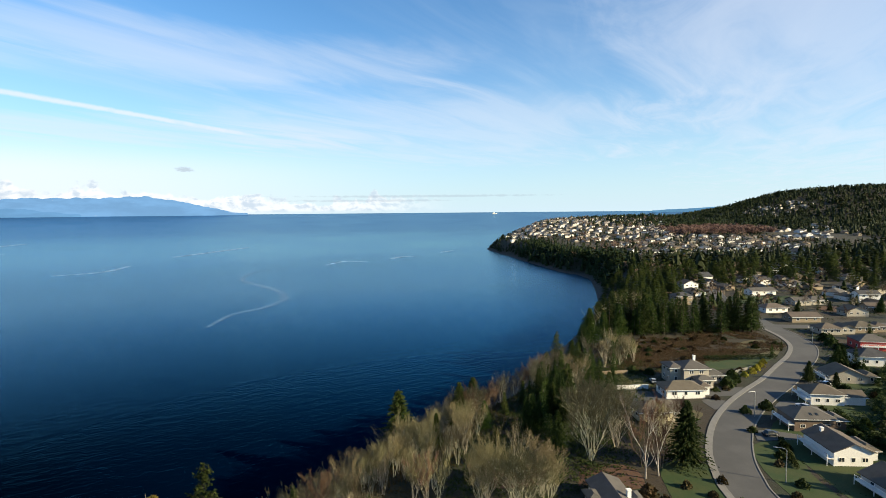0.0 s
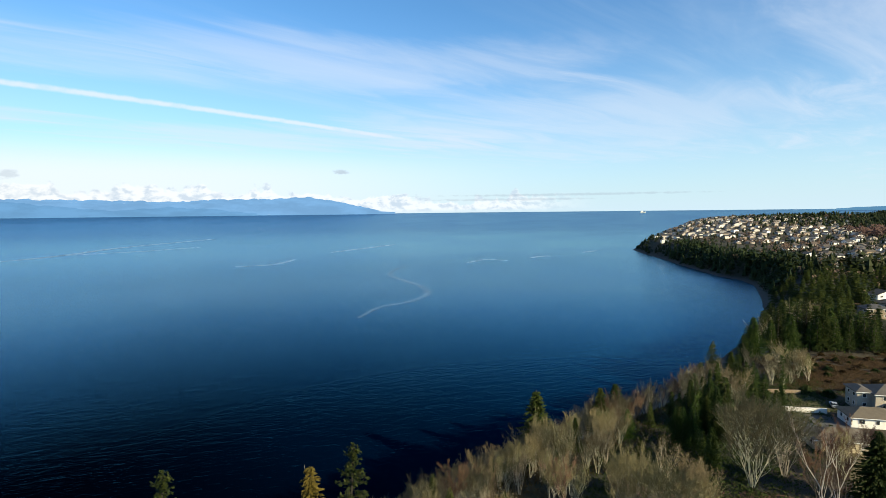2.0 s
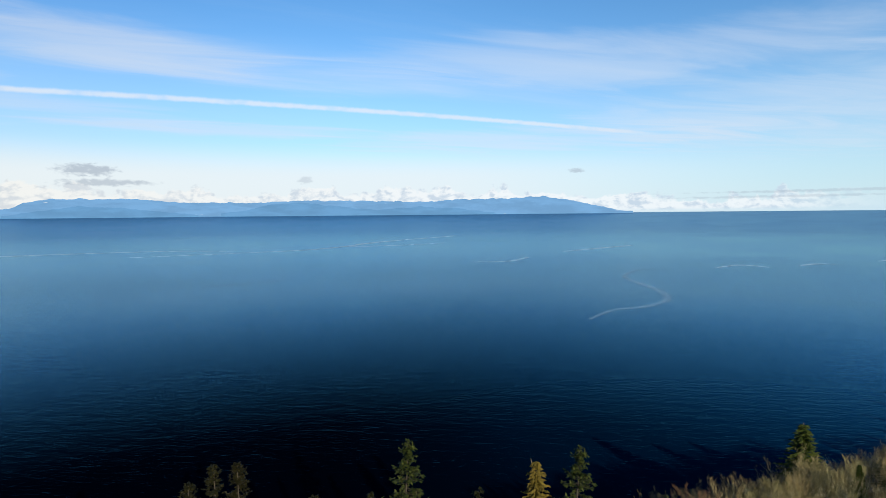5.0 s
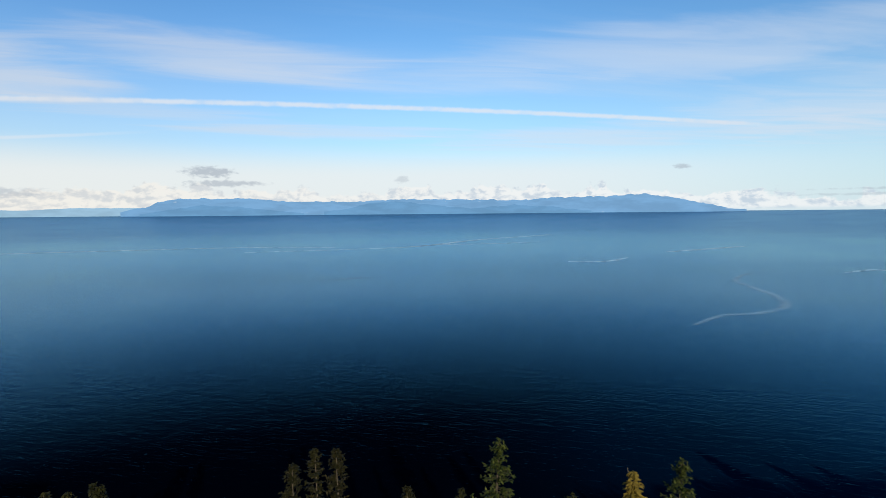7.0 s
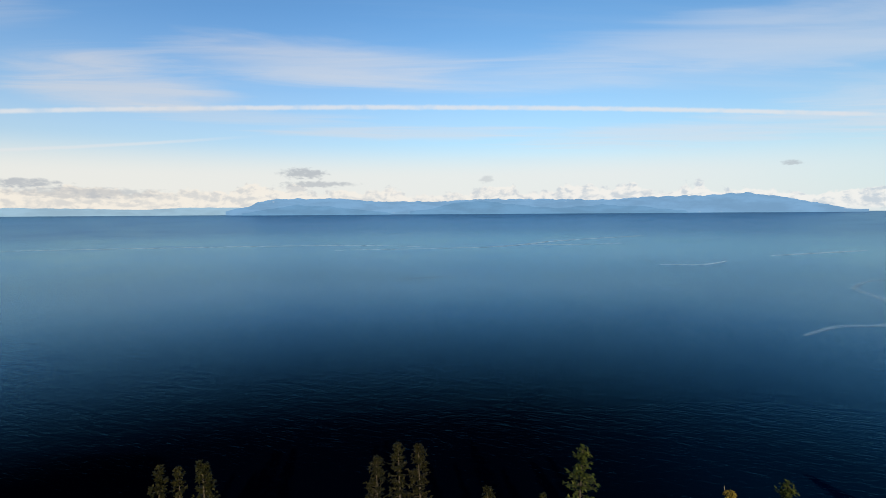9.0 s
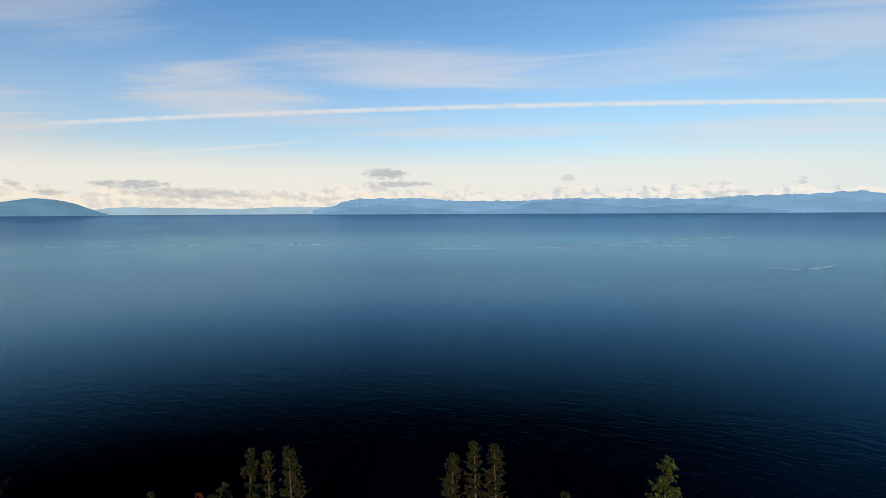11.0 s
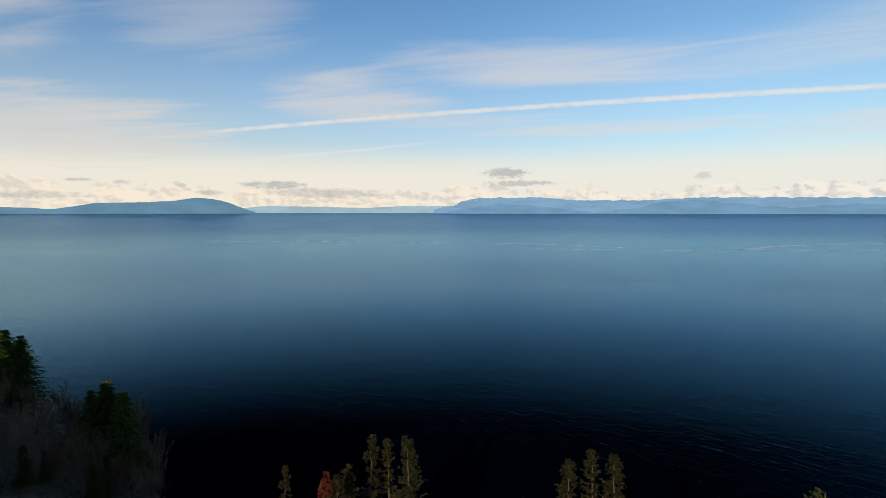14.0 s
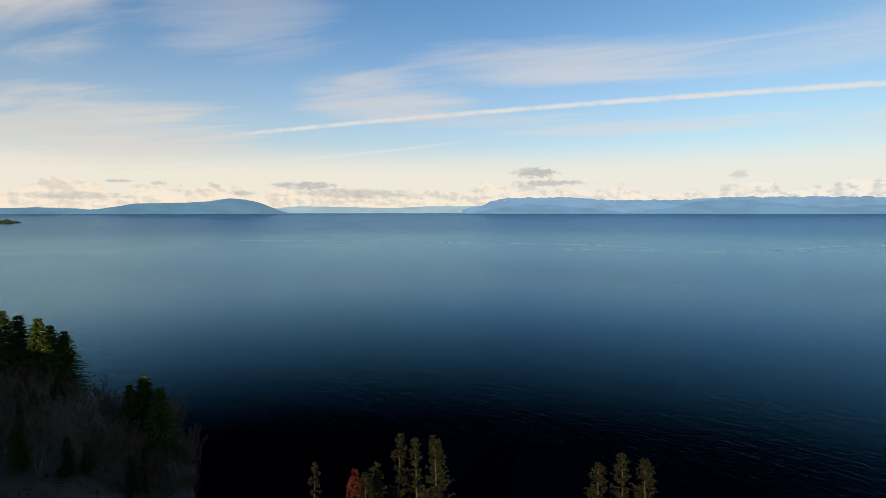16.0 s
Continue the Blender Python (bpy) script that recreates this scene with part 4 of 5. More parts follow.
# ---- roads, lawns and paths ----
def smooth_line(points, each=6):
    pts = [Vector((*p, 0)) for p in points]
    out = []
    for i in range(len(pts) - 1):
        p0, p1, p2, p3 = pts[max(i - 1, 0)], pts[i], pts[i + 1], pts[min(i + 2, len(pts) - 1)]
        for s in range(each):
            t = s / each
            out.append(0.5 * (2 * p1 + (p2 - p0) * t + (2 * p0 - 5 * p1 + 4 * p2 - p3) * t * t + (3 * p1 - p0 - 3 * p2 + p3) * t ** 3))
    return out + [pts[-1]]


def strip(name, points, lo, hi, top, mat, label, category, skirt=0.3):
    """A band beside a line, from lo to hi metres to its right, with sides down into the ground."""
    line = smooth_line(points)
    geo = Geo()
    for i, p in enumerate(line):
        d = (line[min(i + 1, len(line) - 1)] - line[max(i - 1, 0)]).normalized()
        side = Vector((d.y, -d.x, 0))
        a, b = p + side * lo, p + side * hi
        za, zb = ground_at(a.x, a.y) + top, ground_at(b.x, b.y) + top
        geo.v += [(a.x, a.y, za - skirt), (a.x, a.y, za), (b.x, b.y, zb), (b.x, b.y, zb - skirt)]
    for i in range(len(line) - 1):
        for j in range(3):
            geo.f.append((4 * i + j, 4 * i + j + 1, 4 * i + j + 5, 4 * i + j + 4))
    return tagged(part(name, geo, mat), label, category, kind="structure")


def patch(name, corners, top, mat, label, category):
    """A flat piece of ground with low sides, its outline rounded."""
    ring = smooth_line(corners + corners[:1], 4)[:-1]
    geo = Geo()
    k = len(ring)
    geo.v = [(p.x, p.y, ground_at(p.x, p.y) + top) for p in ring] + [(p.x, p.y, ground_at(p.x, p.y) + top - 0.3) for p in ring]
    geo.f = [tuple(range(k))] + [(i, i + k, (i + 1) % k + k, (i + 1) % k) for i in range(k)]
    return tagged(part(name, geo, mat), label, category, kind="structure")


MAIN = STREET
strip("road", MAIN, -4.6, 4.6, 0.06, ASPHALT, "grey asphalt residential street bending past houses", "road")
strip("pavement", MAIN[:15], -6.3, -4.6, 0.2, CONCRETE, "pale concrete sidewalk with kerb along the street", "sidewalk", 0.4)
strip("kerb", MAIN[:15], 4.6, 4.95, 0.18, CONCRETE, "pale concrete kerb along the street", "kerb", 0.4)
strip("road", [(174, 282), (205, 280), (245, 284), (330, 290)], -4.2, 4.2, 0.055, ASPHALT, "grey asphalt side street", "road")
strip("road", [(290, 400), (330, 380), (420, 372)], -3.5, 3.5, 0.055, ASPHALT, "grey asphalt side street among houses", "road")
for corners, mat, label in (
        ([(48, 103), (62, 103), (64, 118), (63, 128), (52, 126)], GRASS, "green winter lawn beside the street"),
        ([(75, 108), (84, 108), (86, 122), (92, 138), (82, 138), (76, 124)], GRASS, "green front lawn beside the street"),
        ([(86, 100), (112, 100), (130, 148), (160, 194), (184, 226), (176, 232), (150, 206), (118, 174), (102, 158), (90, 142)], GRASS, "green lawns between houses"),
        ([(120, 110), (150, 120), (168, 180), (190, 214), (176, 212), (150, 180), (128, 140)], GRASS, "green back lawns behind houses"),
        ([(57, 128), (64, 130), (72, 151), (79, 160), (72, 164), (62, 150)], DRY_GRASS, "dry grass verge beside the sidewalk"),
        ([(22, 158), (36, 160), (38, 169), (25, 170)], GRASS, "small green lawn on the bluff"),
        ([(62, 184), (72, 184), (74, 197), (66, 199)], DRY_GRASS, "dry grass terrace above a wall"),
        ([(104, 204), (128, 212), (146, 232), (136, 238), (110, 222)], GRASS, "green garden lawn with hedge"),
        ([(126, 212), (143, 226), (154, 244), (148, 252), (132, 240)], DRY_GRASS, "dry grass verge inside the bend"),
        ([(190, 350), (250, 352), (262, 376), (200, 380)], GRASS, "open green field by houses"),
        ([(8, 116), (22, 118), (30, 126), (22, 134), (6, 130)], SOIL, "red-brown cleared soil on the bluff"),
        ([(30, 117), (44, 116), (45, 126), (34, 127)], SOIL, "bark mulch bed by a house"),
        ([(158, 384), (176, 378), (182, 398), (164, 404)], SOIL, "bare orange soil by a house"),
        ([(118, 223), (129, 222), (131, 228), (120, 229)], SOIL, "heap of red-brown soil in the brush"),
        ([(232, 322), (262, 318), (268, 334), (238, 338)], SOIL, "bare orange soil by houses")):
    patch("lawn" if mat is GRASS else ("dry_grass" if mat is DRY_GRASS else "soil"), corners, 0.05, mat, label, "lawn" if mat is GRASS else "ground")
for corners in ([(84, 163), (89, 163), (93, 168), (89, 172), (84, 171)], [(56, 171), (73.5, 171), (73.5, 180), (57, 180)], [(87, 175), (99, 176), (105, 183), (92, 184)], [(84, 140), (97, 141), (97, 144), (88, 147)],
                [(104, 165), (116, 158), (118, 165), (110, 170)], [(128, 186), (138, 180), (140, 187), (133, 192)], [(160, 214), (168, 208), (172, 220), (164, 226)]):
    patch("driveway", corners, 0.08, ASPHALT, "grey driveway beside a house", "driveway")


# ---- houses ----
def roof_geo(x0, x1, y0, y1, z, pitch, kind, over=0.6, thick=0.22):
    """Hip roof, or a gable roof with its ridge along x or y."""
    geo = Geo()
    x0, x1, y0, y1 = x0 - over, x1 + over, y0 - over, y1 + over
    half = min(x1 - x0, y1 - y0) / 2
    if kind == "gable_x":
        half = (y1 - y0) / 2
    if kind == "gable_y":
        half = (x1 - x0) / 2
    top = z + half * pitch
    cx, cy = (x0 + x1) / 2, (y0 + y1) / 2
    if kind == "hip":
        if x1 - x0 >= y1 - y0:
            r0, r1 = (x0 + half, cy, top), (x1 - half, cy, top)
        else:
            r0, r1 = (cx, y0 + half, top), (cx, y1 - half, top)
    elif kind == "gable_x":
        r0, r1 = (x0, cy, top), (x1, cy, top)
    else:
        r0, r1 = (cx, y0, top), (cx, y1, top)
    a, b, c, d = (x0, y0, z), (x1, y0, z), (x1, y1, z), (x0, y1, z)
    low = lambda p: (p[0], p[1], p[2] - thick)
    along_x = kind == "gable_x" or (kind == "hip" and x1 - x0 >= y1 - y0)
    if along_x:
        tops = [(a, b, r1, r0), (c, d, r0, r1), (b, c, r1), (d, a, r0)]
    else:
        tops = [(b, c, r1, r0), (d, a, r0, r1), (a, b, r0), (c, d, r1)]
    if kind != "hip":
        tops = tops[:2]
    for t in tops:
        geo.face(*t)
        geo.face(*[low(p) for p in reversed(t)])
    if kind == "hip":
        rim = [(a, b), (b, c), (c, d), (d, a)]
    elif along_x:
        rim = [(a, b), (c, d), (b, r1), (r1, c), (d, r0), (r0, a)]
    else:
        rim = [(b, c), (d, a), (a, r0), (r0, b), (c, r1), (r1, d)]
    for p, q in rim:
        geo.face(low(p), low(q), q, p)
    return geo, top


def wall_geo(x0, x1, y0, y1, z0, z1, pitch, kind):
    geo = Geo()
    geo.box(x0, x1, y0, y1, z0, z1)
    if kind == "gable_x":
        h = (y1 - y0) / 2 * pitch
        for x in (x0, x1):
            geo.face((x, y0, z1), (x, y1, z1), (x, (y0 + y1) / 2, z1 + h))
    if kind == "gable_y":
        h = (x1 - x0) / 2 * pitch
        for y in (y0, y1):
            geo.face((x0, y, z1), (x1, y, z1), ((x0 + x1) / 2, y, z1 + h))
    return geo


def window(house, side, at, z, w, h, box):
    """A window on one wall of a block: a white frame with a dark pane behind its edge."""
    x0, x1, y0, y1 = box
    frame_part, pane = Geo(), Geo()
    t = 0.09
    for g, grow, lo, hi in ((frame_part, 0.0, -0.02, 0.07), (pane, -t, 0.0, 0.045)):
        def slab(u0, u1, z0, z1, lo=lo, hi=hi, g=g):
            if side == "front":
                g.box(u0, u1, y0 - hi, y0 - lo, z0, z1)
            elif side == "back":
                g.box(u0, u1, y1 + lo, y1 + hi, z0, z1)
            elif side == "left":
                g.box(x0 - hi, x0 - lo, u0, u1, z0, z1)
            else:
                g.box(x1 + lo, x1 + hi, u0, u1, z0, z1)
        if g is pane:
            slab(at - w / 2 + t, at + w / 2 - t, z + t, z + h - t)
        else:
            slab(at - w / 2, at + w / 2, z, z + t)
            slab(at - w / 2, at + w / 2, z + h - t, z + h)
            slab(at - w / 2, at - w / 2 + t, z + t, z + h - t)
            slab(at + w / 2 - t, at + w / 2, z + t, z + h - t)
            if w > 1.3:
                slab(at - t / 2, at + t / 2, z + t, z + h - t)
    f = part("window", frame_part, WHITE, house, "white framed window")
    part("pane", pane, GLASS, f, "dark window glass")


def balcony(house, side, box, z, deep=1.8, rail=WHITE):
    x0, x1, y0, y1 = box
    if side == "left":
        a = (x0 - deep, x0, y0, y1)
    else:
        a = (x0, x1, y0 - deep, y0)
    deck = Geo()
    deck.box(a[0], a[1], a[2], a[3], z - 0.25, z)
    d = part("balcony", deck, WHITE, house, "white balcony with railing")
    posts = [(a[0] + 0.08, a[2] + 0.08), (a[0] + 0.08, a[3] - 0.08), (a[0] + 0.08, (a[2] + a[3]) / 2)] if side == "left" else \
            [(a[0] + 0.08, a[2] + 0.08), (a[1] - 0.08, a[2] + 0.08), ((a[0] + a[1]) / 2, a[2] + 0.08)]
    for x, y in posts:
        g = Geo()
        g.box(x - 0.08, x + 0.08, y - 0.08, y + 0.08, 0, z + 1.0)
        part("post", g, rail, d)
    g = Geo()
    for zz in (z + 0.95, z + 0.15):
        if side == "left":
            g.box(a[0] + 0.03, a[0] + 0.13, a[2], a[3], zz, zz + 0.08)
        else:
            g.box(a[0], a[1], a[2] + 0.03, a[2] + 0.13, zz, zz + 0.08)
    long = (a[3] - a[2]) if side == "left" else (a[1] - a[0])
    for s in range(int(long / 0.45)):
        u = (s + 0.5) * 0.45
        if side == "left":
            g.box(a[0] + 0.06, a[0] + 0.10, a[2] + u - 0.03, a[2] + u + 0.03, z + 0.2, z + 0.95)
        else:
            g.box(a[0] + u - 0.03, a[0] + u + 0.03, a[2] + 0.06, a[2] + 0.10, z + 0.2, z + 0.95)
    part("railing", g, rail, d)


def house(x, y, rot, blocks, wall, roof, label, chimney=None, deck=None, garage=None, door=None, skylight=False, size=1.0):
    """Blocks: (x0, x1, y0, y1, storeys, roof kind). The front faces -y before it is turned."""
    top = new("house")
    top.matrix_world = pose(x, y, ground_at(x, y), 0, 0, rot) @ Matrix.Diagonal((size, size, size, 1.0))
    tagged(top, label, "house", "houses along the street")
    for i, (x0, x1, y0, y1, storeys, kind) in enumerate(blocks):
        z1 = 0.3 + 2.75 * storeys
        part("wall", wall_geo(x0, x1, y0, y1, -0.5, z1, 0.42, kind), wall, top)
        geo, ridge = roof_geo(x0, x1, y0, y1, z1 + 0.02 - 0.6 * 0.42 * (kind != "hip") + 0.2 * (kind != "hip"), 0.42, kind)
        part("roof", geo, roof, top, "shingled roof")
        gutter = Geo()
        gutter.box(x0 - 0.72, x1 + 0.72, y0 - 0.74, y0 - 0.61, z1 - 0.16 - 0.05 * (kind != "hip"), z1 - 0.02)
        if kind != "gable_y":
            part("gutter", gutter, WHITE, top)
        for s in range(int(storeys)):
            z = 0.3 + 2.75 * s + 0.9
            wide = x1 - x0
            spots = [0.2, 0.5, 0.8] if wide > 9 else ([0.3, 0.7] if wide > 5 else [0.5])
            for q in spots:
                if garage and i == garage[0] and s == 0:
                    continue
                window(top, "front", x0 + wide * q, z, 1.6 if q != 0.5 else 1.1, 1.25, (x0, x1, y0, y1))
            for side in ("left", "right"):
                for q in ((0.25, 0.7) if y1 - y0 > 6 else (0.5,)):
                    if any(j != i and ((side == "left" and abs(b[1] - x0) < 0.6) or (side == "right" and abs(b[0] - x1) < 0.6)) and b[2] < y0 + (y1 - y0) * q < b[3] for j, b in enumerate(blocks)):
                        continue
                    window(top, side, y0 + (y1 - y0) * q, z, 1.3, 1.2, (x0, x1, y0, y1))
    if garage:
        i, at, wide = garage
        b = blocks[i]
        g = Geo()
        for s in range(4):
            g.box(at - wide / 2, at + wide / 2, b[2] - 0.05, b[2] + 0.02, 0.1 + 0.55 * s, 0.1 + 0.55 * s + 0.52)
        part("garage_door", g, WHITE, top, "white panelled garage door")
    if door is not None:
        b = blocks[0]
        g = Geo()
        g.box(door - 0.5, door + 0.5, b[2] - 0.06, b[2] + 0.02, 0.1, 2.2)
        part("door", g, BROWN_WALL, top, "dark front door")
    if chimney:
        g = Geo()
        cx, cy, cz = chimney
        g.box(cx - 0.4, cx + 0.4, cy - 0.4, cy + 0.4, 2.5, cz)
        g.box(cx - 0.5, cx + 0.5, cy - 0.5, cy + 0.5, cz, cz + 0.15)
        part("chimney", g, WHITE, top, "pale chimney")
    if deck:
        i, side, z = deck
        balcony(top, side, blocks[i][:4], z)
    if skylight:
        b = blocks[0]
        z1 = 0.32 + 2.75 * b[4]
        for u in (0.45, 0.6):
            g = Geo()
            yy = b[2] + 1.6
            zz = z1 + (yy - b[2] + 0.6) * 0.42
            g.v = [(b[0] + (b[1] - b[0]) * u + dx, yy + dy, zz + dy * 0.42 + dz) for dz in (0.02, 0.12) for dy in (-0.5, 0.5) for dx in (-0.4, 0.4)]
            g.f = [(0, 2, 3, 1), (4, 5, 7, 6), (0, 1, 5, 4), (2, 6, 7, 3), (0, 4, 6, 2), (1, 3, 7, 5)]
            part("skylight", g, GLASS, top, "dark glass skylight")
    return top


house(79.5, 177, 2, [(-6.5, 6.5, -4, 4, 1, "hip"), (6.5, 9.5, -1, 5, 1, "hip")], WHITE, BROWN_ROOF, "cream bungalow with grey-brown hip roof and garage", garage=None, door=None)
house(90, 191, 2, [(-5, 4, -4, 5, 2, "hip"), (-9, -5, -2, 5, 2, "hip"), (4, 10, -3, 4, 1, "hip"), (-2, 3.5, -8, -4, 1, "hip")], CREAM, GREY_ROOF, "two-storey cream house with grey hip roofs", chimney=(2, 3, 8.6))
house(99.2, 112, 3, [(-6, 6, -6, 6, 1, "gable_y"), (6, 11, -4, 4, 1, "hip")], GREY_WALL, BROWN_ROOF, "grey house with brown gable roof on the slope", deck=(0, "left", 1.6), size=0.88)
house(98.7, 131, -3, [(-5.2, 5.2, -6.5, 7, 1.4, "gable_y"), (5.2, 9, -3, 6, 1, "hip")], WHITE, BROWN_ROOF, "white two-storey house with brown gable roof and balcony", deck=(0, "left", 2.2), chimney=(-2, 4, 6.6), size=0.88)
house(104.7, 150, -4, [(-7.5, 5, -5, 5, 1.4, "hip"), (5, 9.5, -3, 4, 1, "hip")], BROWN_WALL, GREY_ROOF, "brown house with grey hip roof and white balcony", deck=(0, "left", 2.2), skylight=True, size=0.88)
house(122.2, 170, -8, [(-6, 5, -5, 5, 1.4, "hip"), (5, 12.5, -4, 3, 1, "gable_x")], WHITE, BROWN_ROOF, "white house with hip roof and attached garage", deck=(0, "left", 2.2), garage=(1, 8.5, 4.8), size=0.88)
house(145.2, 191, -10, [(-7.5, 6, -5, 5, 1, "gable_y"), (6, 10, -4, 4, 1, "hip")], CREAM, BROWN_ROOF, "cream house with brown roof and porch", deck=(0, "left", 1.6), size=0.88)
house(171, 212, -10, [(-6, 6, -5, 5, 1.3, "hip")], WHITE, DARK_ROOF, "white house with dark hip roof", garage=None)
house(189.5, 235, -10, [(-6.5, 6, -5, 5, 1.4, "hip")], RED_WALL, GREY_ROOF, "red house with grey hip roof", deck=(0, "front", 2.2))
house(195, 265.5, -4, [(-8, 2, -4.5, 4.5, 1, "hip"), (2, 9, -3, 4, 1, "gable_y")], CREAM, BROWN_ROOF, "cream bungalow with brown hip roof")
house(214, 269, -4, [(-7.5, 3, -4.5, 4.5, 1, "hip"), (3, 9, -3, 5, 1, "hip")], TAN_WALL, BROWN_ROOF, "tan bungalow with brown hip roof")
house(232, 390, 8, [(-9.5, 9.5, -4.5, 4.5, 1, "gable_x")], WHITE, GREY_ROOF, "long white bungalow with grey roof at a field")
house(200, 323.5, 6, [(-7, 7, -4.5, 4.5, 1, "hip")], WHITE, BROWN_ROOF, "white bungalow with brown hip roof")
house(237, 347, 4, [(-11, 0, -4.5, 4.5, 1, "gable_x"), (0, 11, -3.5, 5, 1, "hip")], CREAM, GREY_ROOF, "long cream bungalow with grey roof")
house(199, 295, 0, [(-8, 8, -4.5, 4.5, 1, "gable_x")], TAN_WALL, BROWN_ROOF, "tan bungalow with brown roof by the corner")
house(239, 310, -4, [(-6, 6, -4.5, 4.5, 1, "gable_y")], CREAM, BROWN_ROOF, "low cream house with brown gable roof")
house(281, 354, -6, [(-6.5, 6.5, -4.5, 4.5, 2, "gable_x")], WHITE, DARK_ROOF, "white two-storey house with dark roof")
house(262, 322, -6, [(-6.5, 6.5, -4.5, 4.5, 1, "gable_x")], TAN_WALL, BROWN_ROOF, "tan bungalow with pale brown roof")
house(290, 330, -6, [(-6.5, 6.5, -4.5, 4.5, 1, "hip")], CREAM, GREY_ROOF, "cream bungalow with grey hip roof")
house(189, 412, 10, [(-6, 6, -4.5, 4.5, 2, "gable_y")], WHITE, BROWN_ROOF, "white two-storey house among conifers")
house(158, 353, 6, [(-6, 6, -4.5, 4.5, 2, "hip")], TAN_WALL, DARK_ROOF, "tan house with dark hip roof near the bluff")
house(257, 457, 6, [(-4.5, 4.5, -4, 4, 1, "gable_y")], WHITE, GREY_ROOF, "small white house among conifers")
house(35, 108.5, 4, [(-3.2, 3.2, -5, 5.5, 1, "gable_y"), (-5.4, -3.2, -2, 1.5, 1, "hip"), (3.2, 5, -4, 0, 1, "hip")], WHITE, GREY_ROOF, "white bungalow with grey gable roof and sunroom", chimney=(2.2, -3, 5.2))
house(64, 158, 4, [(-7, 7, -4, 4, 1, "hip")], STONE, BROWN_ROOF, "low stone-walled house with brown roof")


def low_wall(x0, y0, x1, y1, high, mat, label):
    geo = Geo()
    long = math.hypot(x1 - x0, y1 - y0)
    geo.box(0, long, -0.15, 0.15, -0.3, high)
    geo.box(-0.05, long + 0.05, -0.2, 0.2, high, high + 0.1)
    ob = part("garden_wall", geo, mat)
    ob.matrix_world = pose(x0, y0, ground_at(x0, y0), 0, 0, math.degrees(math.atan2(y1 - y0, x1 - x0)))
    tagged(ob, label, "wall", "garden walls")


low_wall(58, 182, 71, 183, 1.5, WHITE, "white retaining wall below a grass terrace")
low_wall(60, 200, 70, 201, 1.2, WOOD, "low timber garden fence")
low_wall(110, 200, 120, 206, 0.8, CONCRETE, "low concrete garden wall")


# ---- street furniture and vehicles ----
def street_lamp(x, y, rot, high=7.5):
    top = new("street_lamp")
    top.matrix_world = pose(x, y, ground_at(x, y), 0, 0, rot)
    tagged(top, "grey steel street lamp with curved arm", "street lamp", "street lamps")
    g = Geo()
    g.tube([(0, 0, 0), (0, 0, high * 0.5), (0, 0, high)], [0.14, 0.11, 0.08], 8)
    part("pole", g, STEEL, top)
    g = Geo()
    g.tube([(0, 0, high), (0.25, 0, high + 0.25), (0.9, 0, high + 0.4), (2.0, 0, high + 0.4)], [0.08, 0.07, 0.06, 0.05], 6)
    part("arm", g, STEEL, top)
    g = Geo()
    g.tube([(1.8, 0, high + 0.36), (2.2, 0, high + 0.38), (2.7, 0, high + 0.36)], [0.06, 0.16, 0.08], 8)
    part("lamp_head", g, STEEL, top, "grey lamp head")


for x, y, rot in ((77.5, 118, 155), (93, 157, 200), (169.5, 243, 170), (66, 96, 10)):
    street_lamp(x, y, rot)


def utility_pole(x, y, rot):
    top = new("utility_pole")
    top.matrix_world = pose(x, y, ground_at(x, y), 0, 0, rot)
    tagged(top, "wooden utility pole with crossarm", "utility pole", "utility poles")
    g = Geo()
    g.tube([(0, 0, -0.3), (0, 0, 10.5)], [0.16, 0.11], 8)
    part("pole", g, WOOD, top)
    g = Geo()
    g.box(-1.3, 1.3, -0.06, 0.06, 9.6, 9.75)
    part("crossarm", g, WOOD, top)
    for s in (-1.1, 0, 1.1):
        g = Geo()
        g.tube([(s, 0, 9.7), (s, 0, 10.0)], [0.05, 0.04], 6)
        part("insulator", g, WHITE, top)


utility_pole(165, 283, 20)
utility_pole(182, 345, 20)
utility_pole(62, 84, 10)


